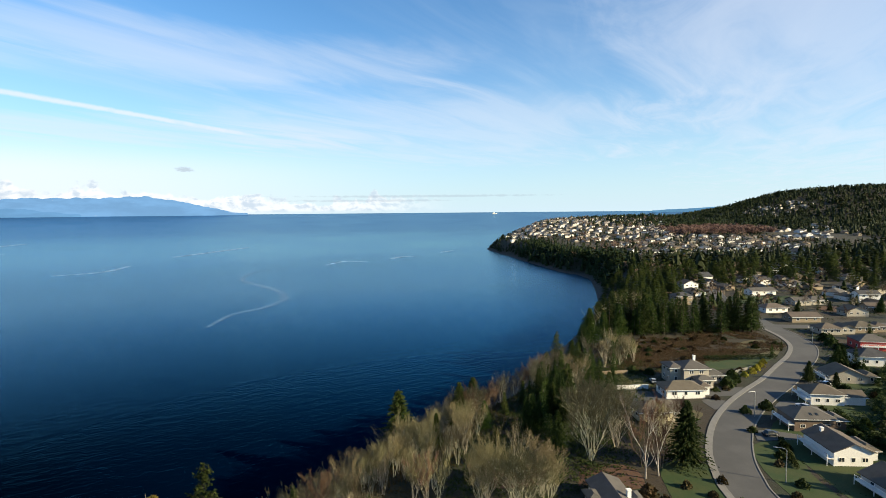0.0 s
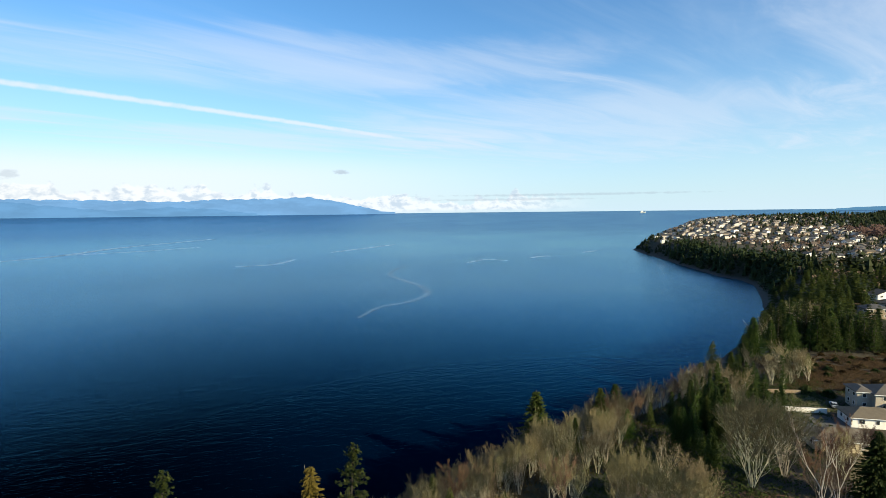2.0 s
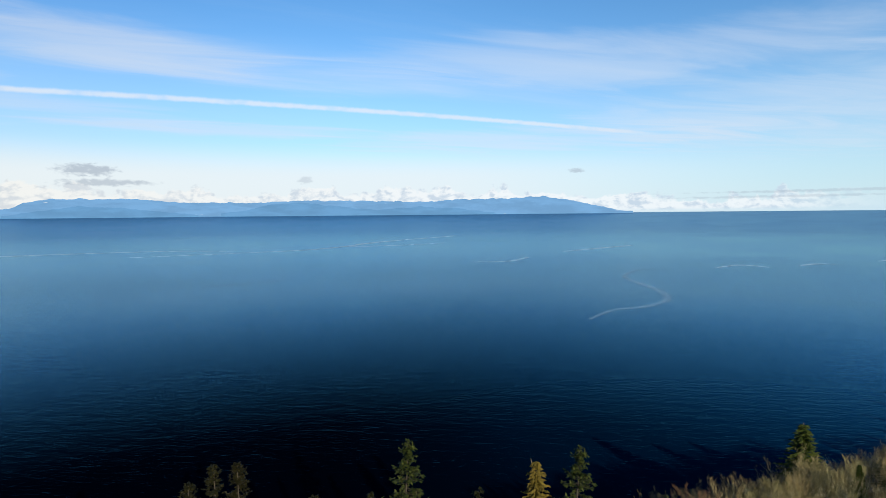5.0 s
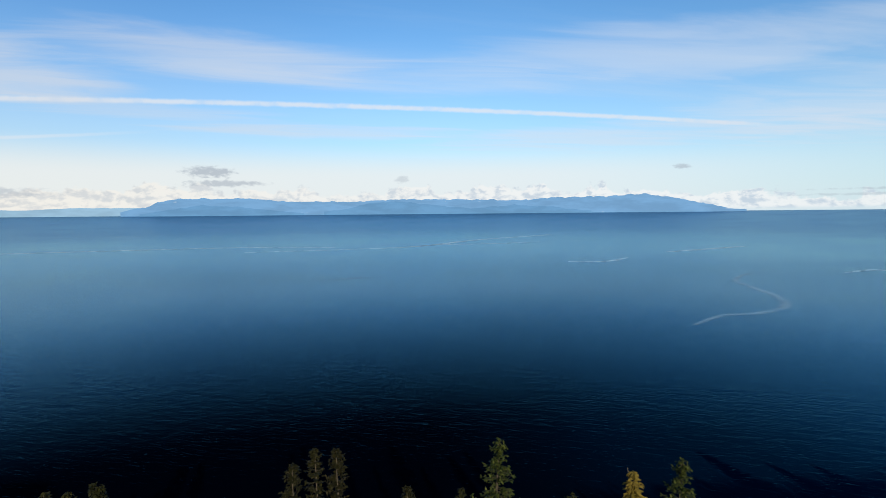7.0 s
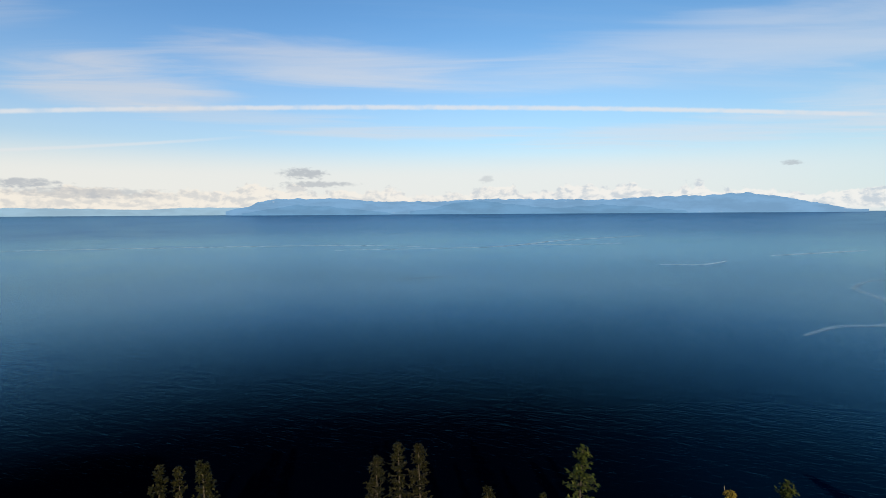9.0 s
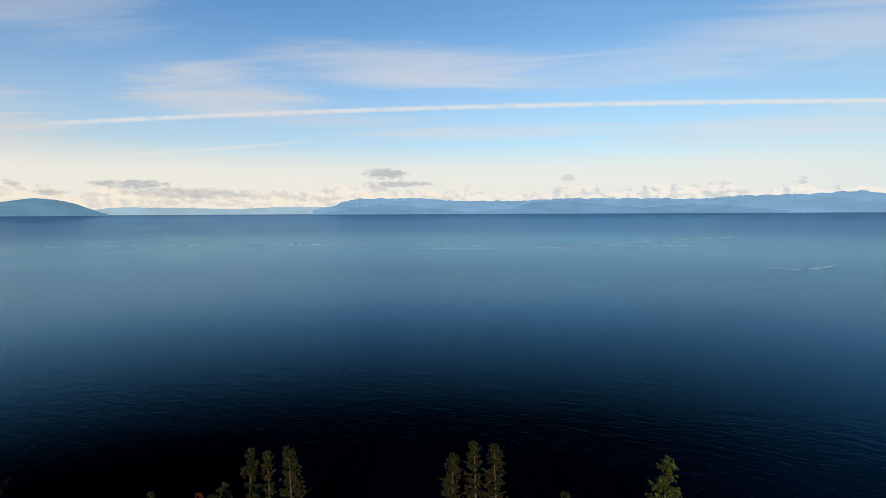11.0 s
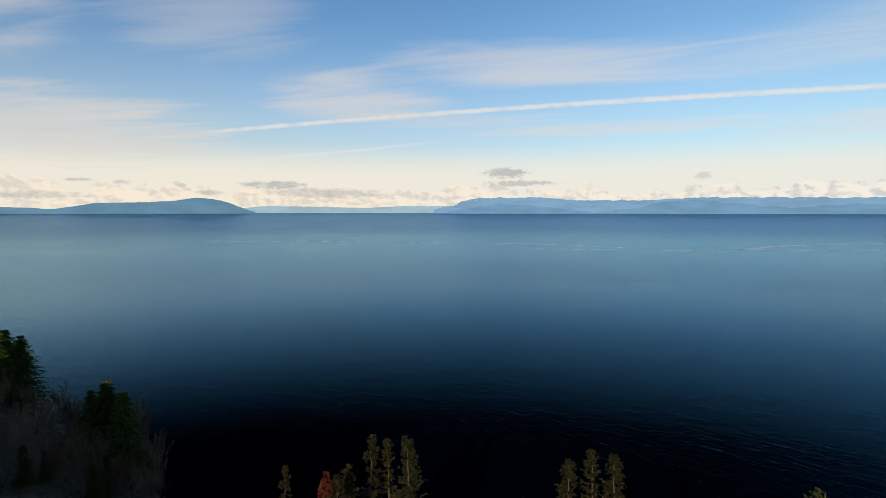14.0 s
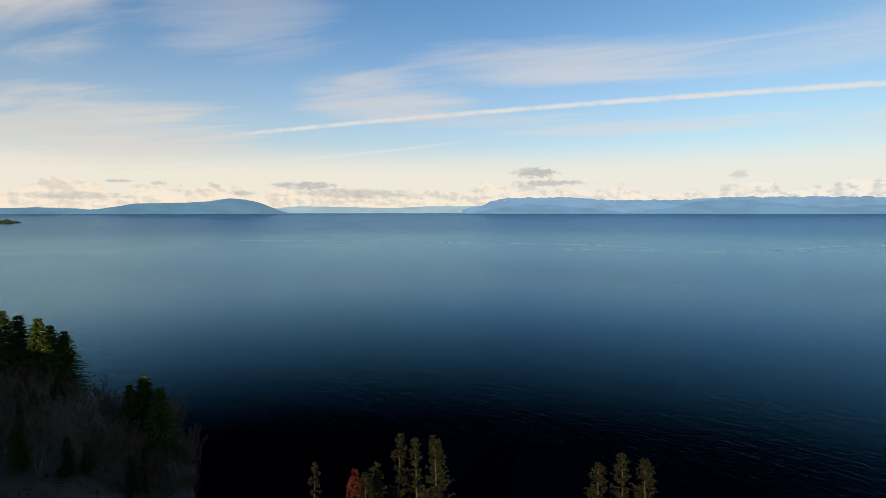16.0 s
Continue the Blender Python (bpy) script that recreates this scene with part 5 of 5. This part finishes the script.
def car(x, y, rot, paint, label, tall=1.45, long=4.4):
    top = new("car")
    top.matrix_world = pose(x, y, ground_at(x, y) + 0.09, 0, 0, rot)
    tagged(top, label, "car", "parked cars")
    body = bmesh.new()
    bmesh.ops.create_cube(body, size=1.0)
    bmesh.ops.scale(body, vec=(long, 1.75, 0.62), verts=body.verts)
    bmesh.ops.translate(body, vec=(0, 0, 0.58), verts=body.verts)
    bmesh.ops.bevel(body, geom=body.edges[:], offset=0.13, segments=2, affect="EDGES")
    me = bpy.data.meshes.new("body")
    body.to_mesh(me)
    me.materials.append(paint)
    shell = new("body", me)
    shell.parent = top
    g = Geo()
    h0, h1 = 0.86, tall
    g.v = [(-long * 0.36, -0.8, h0), (long * 0.22, -0.8, h0), (long * 0.22, 0.8, h0), (-long * 0.36, 0.8, h0),
           (-long * 0.27, -0.64, h1 - 0.06), (long * 0.06, -0.64, h1 - 0.06), (long * 0.06, 0.64, h1 - 0.06), (-long * 0.27, 0.64, h1 - 0.06)]
    g.f = [(0, 1, 5, 4), (1, 2, 6, 5), (2, 3, 7, 6), (3, 0, 4, 7)]
    part("windows_band", g, GLASS, top, "dark car glass")
    g = Geo()
    g.box(-long * 0.275, long * 0.065, -0.66, 0.66, h1 - 0.065, h1)
    part("car_roof", g, paint, top)
    for sx in (-0.31, 0.31):
        for sy in (-0.8, 0.8):
            g = Geo()
            g.tube([(long * sx, sy - 0.1, 0.32), (long * sx, sy + 0.1, 0.32)], [0.32, 0.32], 14)
            w = part("wheel", g, RUBBER, top, "black tyre")
            g = Geo()
            g.tube([(long * sx, sy - 0.11, 0.32), (long * sx, sy + 0.11, 0.32)], [0.18, 0.18], 10)
            part("rim", g, STEEL, w)


DARK_PAINT = plain("dark_car_paint", (0.03, 0.035, 0.045), 0.25)
SILVER_PAINT = plain("silver_car_paint", (0.5, 0.5, 0.52), 0.3, 0.4)
car(89.5, 143.5, 12, DARK_PAINT, "dark car parked on a driveway")
car(112, 163.5, 120, SILVER_PAINT, "silver car parked on a driveway")
car(135.5, 186, 150, DARK_PAINT, "dark car parked by a house")
car(133, 183, 30, WHITE, "white van parked beside the street", 2.2, 5.6)
car(75.5, 190, 80, SILVER_PAINT, "silver car parked behind a house")
car(166, 219, 60, DARK_PAINT, "dark car parked by a white house")


# ---- garden shrubs and hedges ----
for x, y, k, which in ((86, 146, 1.1, 0), (84, 130, 1.2, 0), (81, 126, 1.0, 1), (88, 135, 1.6, 0), (80, 116, 1.2, 0), (75.5, 111, 1.0, 1), (92, 160, 1.4, 0), (100, 163, 1.8, 0),
                       (101, 187, 2.2, 0), (104, 190, 2.4, 0), (99, 184, 1.8, 0), (106, 193, 2.0, 0), (93, 180, 1.2, 0), (97, 181, 1.2, 1), (89, 172, 1.1, 1),
                       (112, 196, 1.2, 2), (117, 200, 1.3, 2), (121, 204, 1.2, 2), (125, 208, 1.3, 2), (129, 213, 1.2, 2), (114, 203, 1.2, 1), (108, 198, 1.4, 0),
                       (62, 108, 1.2, 0), (60, 104, 1.3, 0), (58, 112, 1.0, 1), (56, 106, 1.4, 1), (54, 116, 1.0, 1), (63, 118, 1.1, 1), (44, 112, 1.8, 1), (46, 108, 1.7, 1),
                       (113, 157, 2.0, 0), (111, 141, 2.0, 0), (114, 136, 1.8, 0), (112, 122, 2.0, 0), (108, 118, 2.2, 0), (130, 176, 2.0, 0), (136, 178, 1.8, 0), (152, 200, 2.0, 0),
                       (156, 206, 2.2, 0), (160, 203, 2.4, 0), (178, 224, 2.0, 0), (176, 240, 2.4, 0), (180, 248, 3.0, 0), (174, 232, 2.2, 0), (184, 256, 1.8, 0), (86, 206, 1.4, 1), (78, 200, 1.8, 0), (72, 202, 1.8, 0)):
    o = SHRUBS[which]
    c = copy_thing(o, pose(x, y, ground_at(x, y) - 0.05, 0, 0, rng.uniform(0, 360)))
    c.scale = (k, k, k * rng.uniform(0.9, 1.3))
for c in range(130):
    t = rng.random()
    x, y = 84 + 130 * t + rng.uniform(2, 62), 106 + 170 * t + rng.uniform(-14, 14)
    if free_spot(x, y, 1.5):
        o = SHRUBS[rng.choice((0, 0, 0, 1))]
        k = rng.uniform(0.8, 2.3)
        copy_thing(o, pose(x, y, ground_at(x, y) - 0.05, 0, 0, rng.uniform(0, 360))).scale = (k, k, k * rng.uniform(0.9, 1.4))
grove(22, 108, 166, 165, 208, 9, [MID_FIRS[0], MID_FIRS[2], FULL_FIR], 5, 10, 1.5)
grove(26, 112, 112, 145, 165, 10, [MID_FIRS[0], MID_FIRS[2], FULL_FIR], 5, 11, 1.5)
grove(22, 150, 215, 215, 270, 12, [MID_FIRS[1], FULL_FIR, MID_FIRS[0]], 5, 10, 2.0)
grove(34, 200, 300, 330, 340, 26, [MID_FIRS[1], FULL_FIR, ALDERS[0], RED_ALDERS[1]], 5, 11, 2.0)
grove(8, 26, 138, 50, 178, 8, [FIRS[0], MID_FIRS[0], MID_FIRS[2]], 8, 15, 1.5)
grove(30, 118, 100, 176, 196, 14, [MID_FIRS[0], FULL_FIR, RED_ALDERS[0]], 6, 12, 1.0)
grove(14, 84, 142, 100, 166, 3, [MID_FIRS[0], ALDERS[1]], 4, 7, 0.0)


def hedge(x0, y0, x1, y1, high, wide, label):
    """A clipped hedge: a leafy bank along a line."""
    r = random.Random(63)
    geo = Geo()
    long = math.hypot(x1 - x0, y1 - y0)
    for c in range(int(long * 70)):
        u, v, w = r.uniform(0, long), r.gauss(0, 0.32) * wide, high * (1 - abs(r.gauss(0, 0.45)))
        p = Vector((u, v, max(0.1, w)))
        a = Vector((r.uniform(-1, 1), r.uniform(-1, 1), r.uniform(-0.5, 1))).normalized() * r.uniform(0.15, 0.35)
        b = a.orthogonal().normalized() * r.uniform(0.1, 0.2)
        geo.face(tuple(p - a), tuple(p + b), tuple(p + a), tuple(p - b))
    ob = part("hedge", geo, HEDGE)
    ob.matrix_world = pose(x0, y0, ground_at(x0, y0), 0, 0, math.degrees(math.atan2(y1 - y0, x1 - x0)))
    tagged(ob, label, "hedge", "garden hedges")


hedge(107, 218, 138, 219, 2.0, 1.6, "dark green hedge behind a garden lawn")
hedge(84, 124, 90, 140, 1.2, 1.0, "low green hedge along a front lawn")
hedge(112, 126, 118, 158, 2.2, 1.6, "tall green hedge behind houses")
hedge(130, 158, 150, 178, 2.2, 1.6, "tall green hedge between gardens")
hedge(150, 182, 172, 204, 2.2, 1.6, "tall green hedge between gardens")
hedge(46, 101, 62, 100, 1.2, 1.2, "low green hedge at the lawn's edge")


def scatter_brush(name, count, spots, mats, size, label):
    """Low tangled growth over a stretch of ground, as one mesh."""
    r = random.Random(77)
    geo = Geo()
    tries = [spots(r) for c in range(count)]
    xs, ys = np.array([p[0] for p in tries]), np.array([p[1] for p in tries])
    ok = inland(xs, ys) > 3
    picks = [(x, y) for (x, y), good in zip(tries, ok) if good and free_spot(x, y, 0.5)]
    zs = land_height([p[0] for p in picks], [p[1] for p in picks])
    for (x, y), z in zip(picks, zs):
        s = size * r.uniform(0.5, 1.5)
        for c in range(8):
            p = Vector((x + r.gauss(0, s * 0.8), y + r.gauss(0, s * 0.8), float(z) + abs(r.gauss(0, s * 0.45))))
            a = Vector((r.uniform(-1, 1), r.uniform(-1, 1), r.uniform(-0.2, 1))).normalized() * s * 0.4
            b = a.orthogonal().normalized() * s * 0.16
            geo.face(tuple(p - a), tuple(p + b), tuple(p + a), tuple(p - b))
    ob = part(name, geo, mats)
    tagged(ob, label, "undergrowth", kind="stuff")


def in_band(ax, ay, bx, by, half):
    def pick(r):
        t = r.random()
        return ax + (bx - ax) * t + r.uniform(-half, half), ay + (by - ay) * t + r.uniform(-half, half)
    return pick


def in_field(r):
    for tries in range(12):
        t = r.random()
        x, y = 72 + 80 * t + r.uniform(-8, 8), 212 + 38 * t + r.uniform(-12, 30)
        if noise.noise((x * 0.09, y * 0.09, 2.0)) + 0.5 * noise.noise((x * 0.3, y * 0.3, 5.0)) > r.uniform(-0.35, 0.25):
            break
    return x, y


for c in range(90):
    x, y = in_field(rng)
    if free_spot(x, y, 1.0):
        k = rng.uniform(0.5, 1.5)
        copy_thing(SHRUBS[rng.choice((0, 1, 1))], pose(x, y, ground_at(x, y) - 0.05, 0, 0, rng.uniform(0, 360))).scale = (k, k, k * rng.uniform(0.7, 1.1))


scatter_brush("brush", 19000, in_field, BRUSH, 0.5, "brown tangled winter brush on open land")
scatter_brush("undergrowth", 9000, in_band(-40, 105, 60, 255, 18), BRUSH, 0.6, "brown undergrowth beneath the bare trees")
scatter_brush("undergrowth", 3500, in_band(-235, -100, -135, -35, 36), BRUSH, 0.9, "brown undergrowth on the bluff")
scatter_brush("undergrowth", 6000, in_band(14, 118, 66, 215, 20), HEDGE, 0.7, "green undergrowth between gardens")
scatter_brush("garden_growth", 3200, in_band(104, 112, 205, 262, 22), HEDGE, 0.8, "dark evergreen growth between houses and gardens")
scatter_brush("undergrowth", 1400, in_band(120, 300, 330, 430, 60), HEDGE, 0.9, "green undergrowth among houses")


# ---- the far town and its woods ----
def far_house(seed, wall, roof):
    r = random.Random(seed)
    w, d, s = r.uniform(10, 15), r.uniform(8, 11), r.choice((1, 1, 1.6))
    top = new("house")
    kind = r.choice(("hip", "gable_x", "gable_y"))
    z1 = 0.3 + 2.75 * s
    part("wall", wall_geo(-w / 2, w / 2, -d / 2, d / 2, -1.5, z1, 0.4, kind), wall, top)
    part("roof", roof_geo(-w / 2, w / 2, -d / 2, d / 2, z1, 0.4, kind)[0], roof, top, "shingled roof")
    for q in (0.25, 0.7):
        window(top, "front", -w / 2 + w * q, z1 - 1.9, 2.0, 1.3, (-w / 2, w / 2, -d / 2, d / 2))
    return tagged(top, {WHITE: "white", CREAM: "cream", TAN_WALL: "tan", GREY_WALL: "grey"}[wall] + " house in the far town", "house", "houses of the far town")


FAR_HOUSES = [far_house(i, w, f) for i, (w, f) in enumerate(((WHITE, GREY_ROOF), (CREAM, BROWN_ROOF), (WHITE, BROWN_ROOF), (GREY_WALL, GREY_ROOF), (TAN_WALL, BROWN_ROOF), (WHITE, DARK_ROOF)))]
town = []


def town_spot(r, region):
    ax, ay, bx, by, half = region
    t = r.random()
    return ax + (bx - ax) * t + r.uniform(-half, half), ay + (by - ay) * t + r.uniform(-half, half)


def settle(region, count, gap, shore):
    r = random.Random(len(town) + 5)
    found = []
    tries = [town_spot(r, region) for c in range(count * 12)]
    ok = inland([p[0] for p in tries], [p[1] for p in tries]) > shore
    for (x, y), good in zip(tries, ok):
        if good and all((x - a) ** 2 + (y - b) ** 2 > gap * gap for a, b in town):
            town.append((x, y))
            found.append((x, y))
            if len(found) >= count:
                break
    return found


for region, count in (((225, 420, 420, 580, 48), 34), ((300, 330, 430, 440, 40), 22), ((300, 690, 520, 860, 70), 105), ((360, 560, 560, 640, 40), 34), ((330, 900, 640, 1000, 60), 60), ((700, 1000, 860, 1200, 60), 36)):
    for x, y in settle(region, count, 19, 40):
        copy_thing(rng.choice(FAR_HOUSES), pose(x, y, ground_at(x, y), 0, 0, rng.choice((0, 90, 180, 270)) + rng.gauss(15, 12)))
warehouse = house(448, 668, 10, [(-12, 12, -9, 9, 2, "gable_y")], WHITE, GREY_ROOF, "large white hall in the far town")

# the houses on the cape, too many and too small to pick apart
walls, roofs, dark_roofs = Geo(), Geo(), Geo()
r = random.Random(9)
for region, count in (((230, 1140, 300, 1420, 90), 150), ((330, 1080, 470, 1430, 110), 170), ((180, 1180, 210, 1300, 40), 26), ((900, 1500, 1000, 1560, 60), 30)):
    for x, y in settle(region, count, 17, 26):
        z = ground_at(x, y)
        w, d, s = r.uniform(8, 14), r.uniform(7, 10), r.choice((1, 1, 1.5))
        turn_m = Matrix.Rotation(r.choice((0, 1.57)) + r.gauss(0.3, 0.2), 3, "Z")
        kind = r.choice(("hip", "gable_x", "gable_y"))
        for target, g in ((walls, wall_geo(-w / 2, w / 2, -d / 2, d / 2, -2, 2.75 * s, 0.4, kind)), (roofs if r.random() < 0.6 else dark_roofs, roof_geo(-w / 2, w / 2, -d / 2, d / 2, 2.75 * s, 0.4, kind)[0])):
            i = len(target.v)
            target.v += [tuple(turn_m @ Vector(v) + Vector((x, y, z))) for v in g.v]
            target.f += [tuple(i + j for j in f) for f in g.f]
TOWN_WALL = foliage("town_walls", (0.78, 0.76, 0.71), (0.24, 0.21, 0.17), 0.0, 0.0)
TOWN_ROOF = foliage("town_roofs", (0.08, 0.07, 0.058), (0.24, 0.21, 0.18), 0.0, 0.0)
cape_town = tagged(part("cape_houses", walls, TOWN_WALL), "crowded white houses on the cape", "houses", kind="stuff")
part("roofs", roofs, TOWN_ROOF, cape_town)
part("roofs", dark_roofs, DARK_ROOF, cape_town)


def woods(name, count, pick, low, high, mat, label, conifer=True, seed=3, keep=14):
    """Many small trees of a far wood in one mesh; conifers as ragged tiers, bare ones as loose clumps."""
    r = random.Random(seed)
    pts = []
    for c in range(count):
        pts.append(pick(r))
    xs, ys = np.array([p[0] for p in pts]), np.array([p[1] for p in pts])
    ok = inland(xs, ys) > 4
    zs = land_height(xs, ys)
    near_town = np.array(town)
    geo = Geo()
    for x, y, z, good in zip(xs, ys, zs, ok):
        if not good or (len(town) and np.min((near_town[:, 0] - x) ** 2 + (near_town[:, 1] - y) ** 2) < keep * keep / 3):
            continue
        h = r.uniform(low, high)
        w = h * r.uniform(0.24, 0.42)
        if conifer and r.random() < 0.45:
            lean = r.uniform(0.45, 1.0)
            for c in range(17):
                a, t = r.uniform(0, 6.283), r.random()
                q = w * (1.15 - lean * t) * r.uniform(0.35, 1.0)
                p = Vector((x + math.cos(a) * q, y + math.sin(a) * q, z + h * (0.12 + 0.84 * t)))
                out = Vector((math.cos(a) + r.uniform(-0.6, 0.6), math.sin(a) + r.uniform(-0.6, 0.6), r.uniform(-0.5, 0.7))).normalized() * w * r.uniform(0.4, 0.75)
                side = out.cross(Vector((r.uniform(-0.5, 0.5), r.uniform(-0.5, 0.5), 1))).normalized() * w * r.uniform(0.28, 0.5)
                geo.face(tuple(p - out * 0.6), tuple(p + side), tuple(p + out), tuple(p - side))
        elif conifer:
            for t0, t1, k in ((0.06, 0.5, 1.0), (0.3, 0.75, 0.75), (0.58, 1.0, 0.48)):
                i = len(geo.v)
                phase = r.uniform(0, 6)
                for s in range(7):
                    a = phase + s * 0.8976
                    q = w * k * r.uniform(0.45, 1.35)
                    geo.v.append((x + math.cos(a) * q, y + math.sin(a) * q, z + h * (t0 + r.uniform(-0.09, 0.09))))
                geo.v.append((x + r.uniform(-0.4, 0.4), y + r.uniform(-0.4, 0.4), z + h * t1))
                geo.f += [(i + s, i + (s + 1) % 7, i + 7) for s in range(7)]
        else:
            for c in range(26):
                p = Vector((x + r.gauss(0, w * 0.9), y + r.gauss(0, w * 0.9), z + h * r.uniform(0.25, 1.0)))
                a = Vector((r.uniform(-1, 1), r.uniform(-1, 1), r.uniform(-0.2, 1.4))).normalized() * w * 0.5
                b = a.orthogonal().normalized() * w * 0.28
                geo.face(tuple(p - a), tuple(p + b), tuple(p + a), tuple(p - b))
    return tagged(part(name, geo, mat), label, "woods", kind="stuff")


def box_pick(x0, x1, y0, y1):
    return lambda r: (r.uniform(x0, x1), r.uniform(y0, y1))


def line_pick(points, half):
    def pick(r):
        i = r.randrange(len(points) - 1)
        t = r.random()
        return (points[i][0] + (points[i + 1][0] - points[i][0]) * t + r.uniform(-half, half), points[i][1] + (points[i + 1][1] - points[i][1]) * t + r.uniform(-half, half))
    return pick


woods("hill_woods", 14000, box_pick(780, 2300, 900, 2050), 9, 17, FAR_NEEDLES, "dark conifer woods on the far hill", seed=3, keep=22)
woods("ridge_woods", 1500, line_pick([(430, 1600), (700, 1650), (1000, 1780), (1300, 1680)], 90), 8, 14, FAR_NEEDLES, "dark conifer woods behind the far town", seed=4)
woods("shore_woods", 700, line_pick([(175, 560), (205, 660), (200, 720), (172, 800), (160, 870), (150, 980)], 28), 8, 14, FAR_NEEDLES, "dark conifers along the cove", seed=5)
woods("cape_woods", 420, line_pick([(160, 980), (135, 1090), (122, 1180), (135, 1260), (190, 1380), (260, 1460)], 24), 4, 9, FAR_NEEDLES, "conifers along the cape's shore", seed=6)
woods("town_trees", 3200, box_pick(170, 660, 560, 1560), 4, 9, FAR_NEEDLES, "conifers scattered through the far town", seed=7, keep=13)
woods("valley_woods", 520, line_pick([(230, 600), (330, 590), (480, 600), (620, 700), (760, 820)], 55), 12, 20, FAR_NEEDLES, "conifer belt before the far town", seed=8)
woods("valley_woods", 1700, line_pick([(560, 560), (700, 640), (900, 780), (1100, 900)], 90), 9, 17, FAR_NEEDLES, "conifer woods below the far hill", seed=9)
woods("back_woods", 1500, line_pick([(420, 1300), (560, 1300), (700, 1350), (900, 1450)], 110), 8, 14, FAR_NEEDLES, "dark conifers behind the leafless wood", seed=14)
woods("bare_woods", 420, line_pick([(480, 1080), (560, 1130), (680, 1150)], 38), 10, 15, FAR_BARE, "brown leafless wood behind the far town", False, seed=10)
woods("bare_trees", 300, box_pick(180, 620, 600, 1500), 6, 10, FAR_BARE, "leafless trees scattered through the far town", False, seed=12, keep=13)

woods("garden_trees", 260, box_pick(170, 520, 330, 640), 5, 10, FAR_BARE, "leafless garden trees among houses", False, seed=15, keep=12)
woods("garden_trees", 300, box_pick(170, 560, 330, 640), 4, 11, NEEDLES, "evergreen garden trees among houses", seed=16, keep=12)

# the finished patterns are taken away, their copies stay
for o in TEMPLATES + FAR_HOUSES:
    for p in (*o.children_recursive, o):
        bpy.data.objects.remove(p)
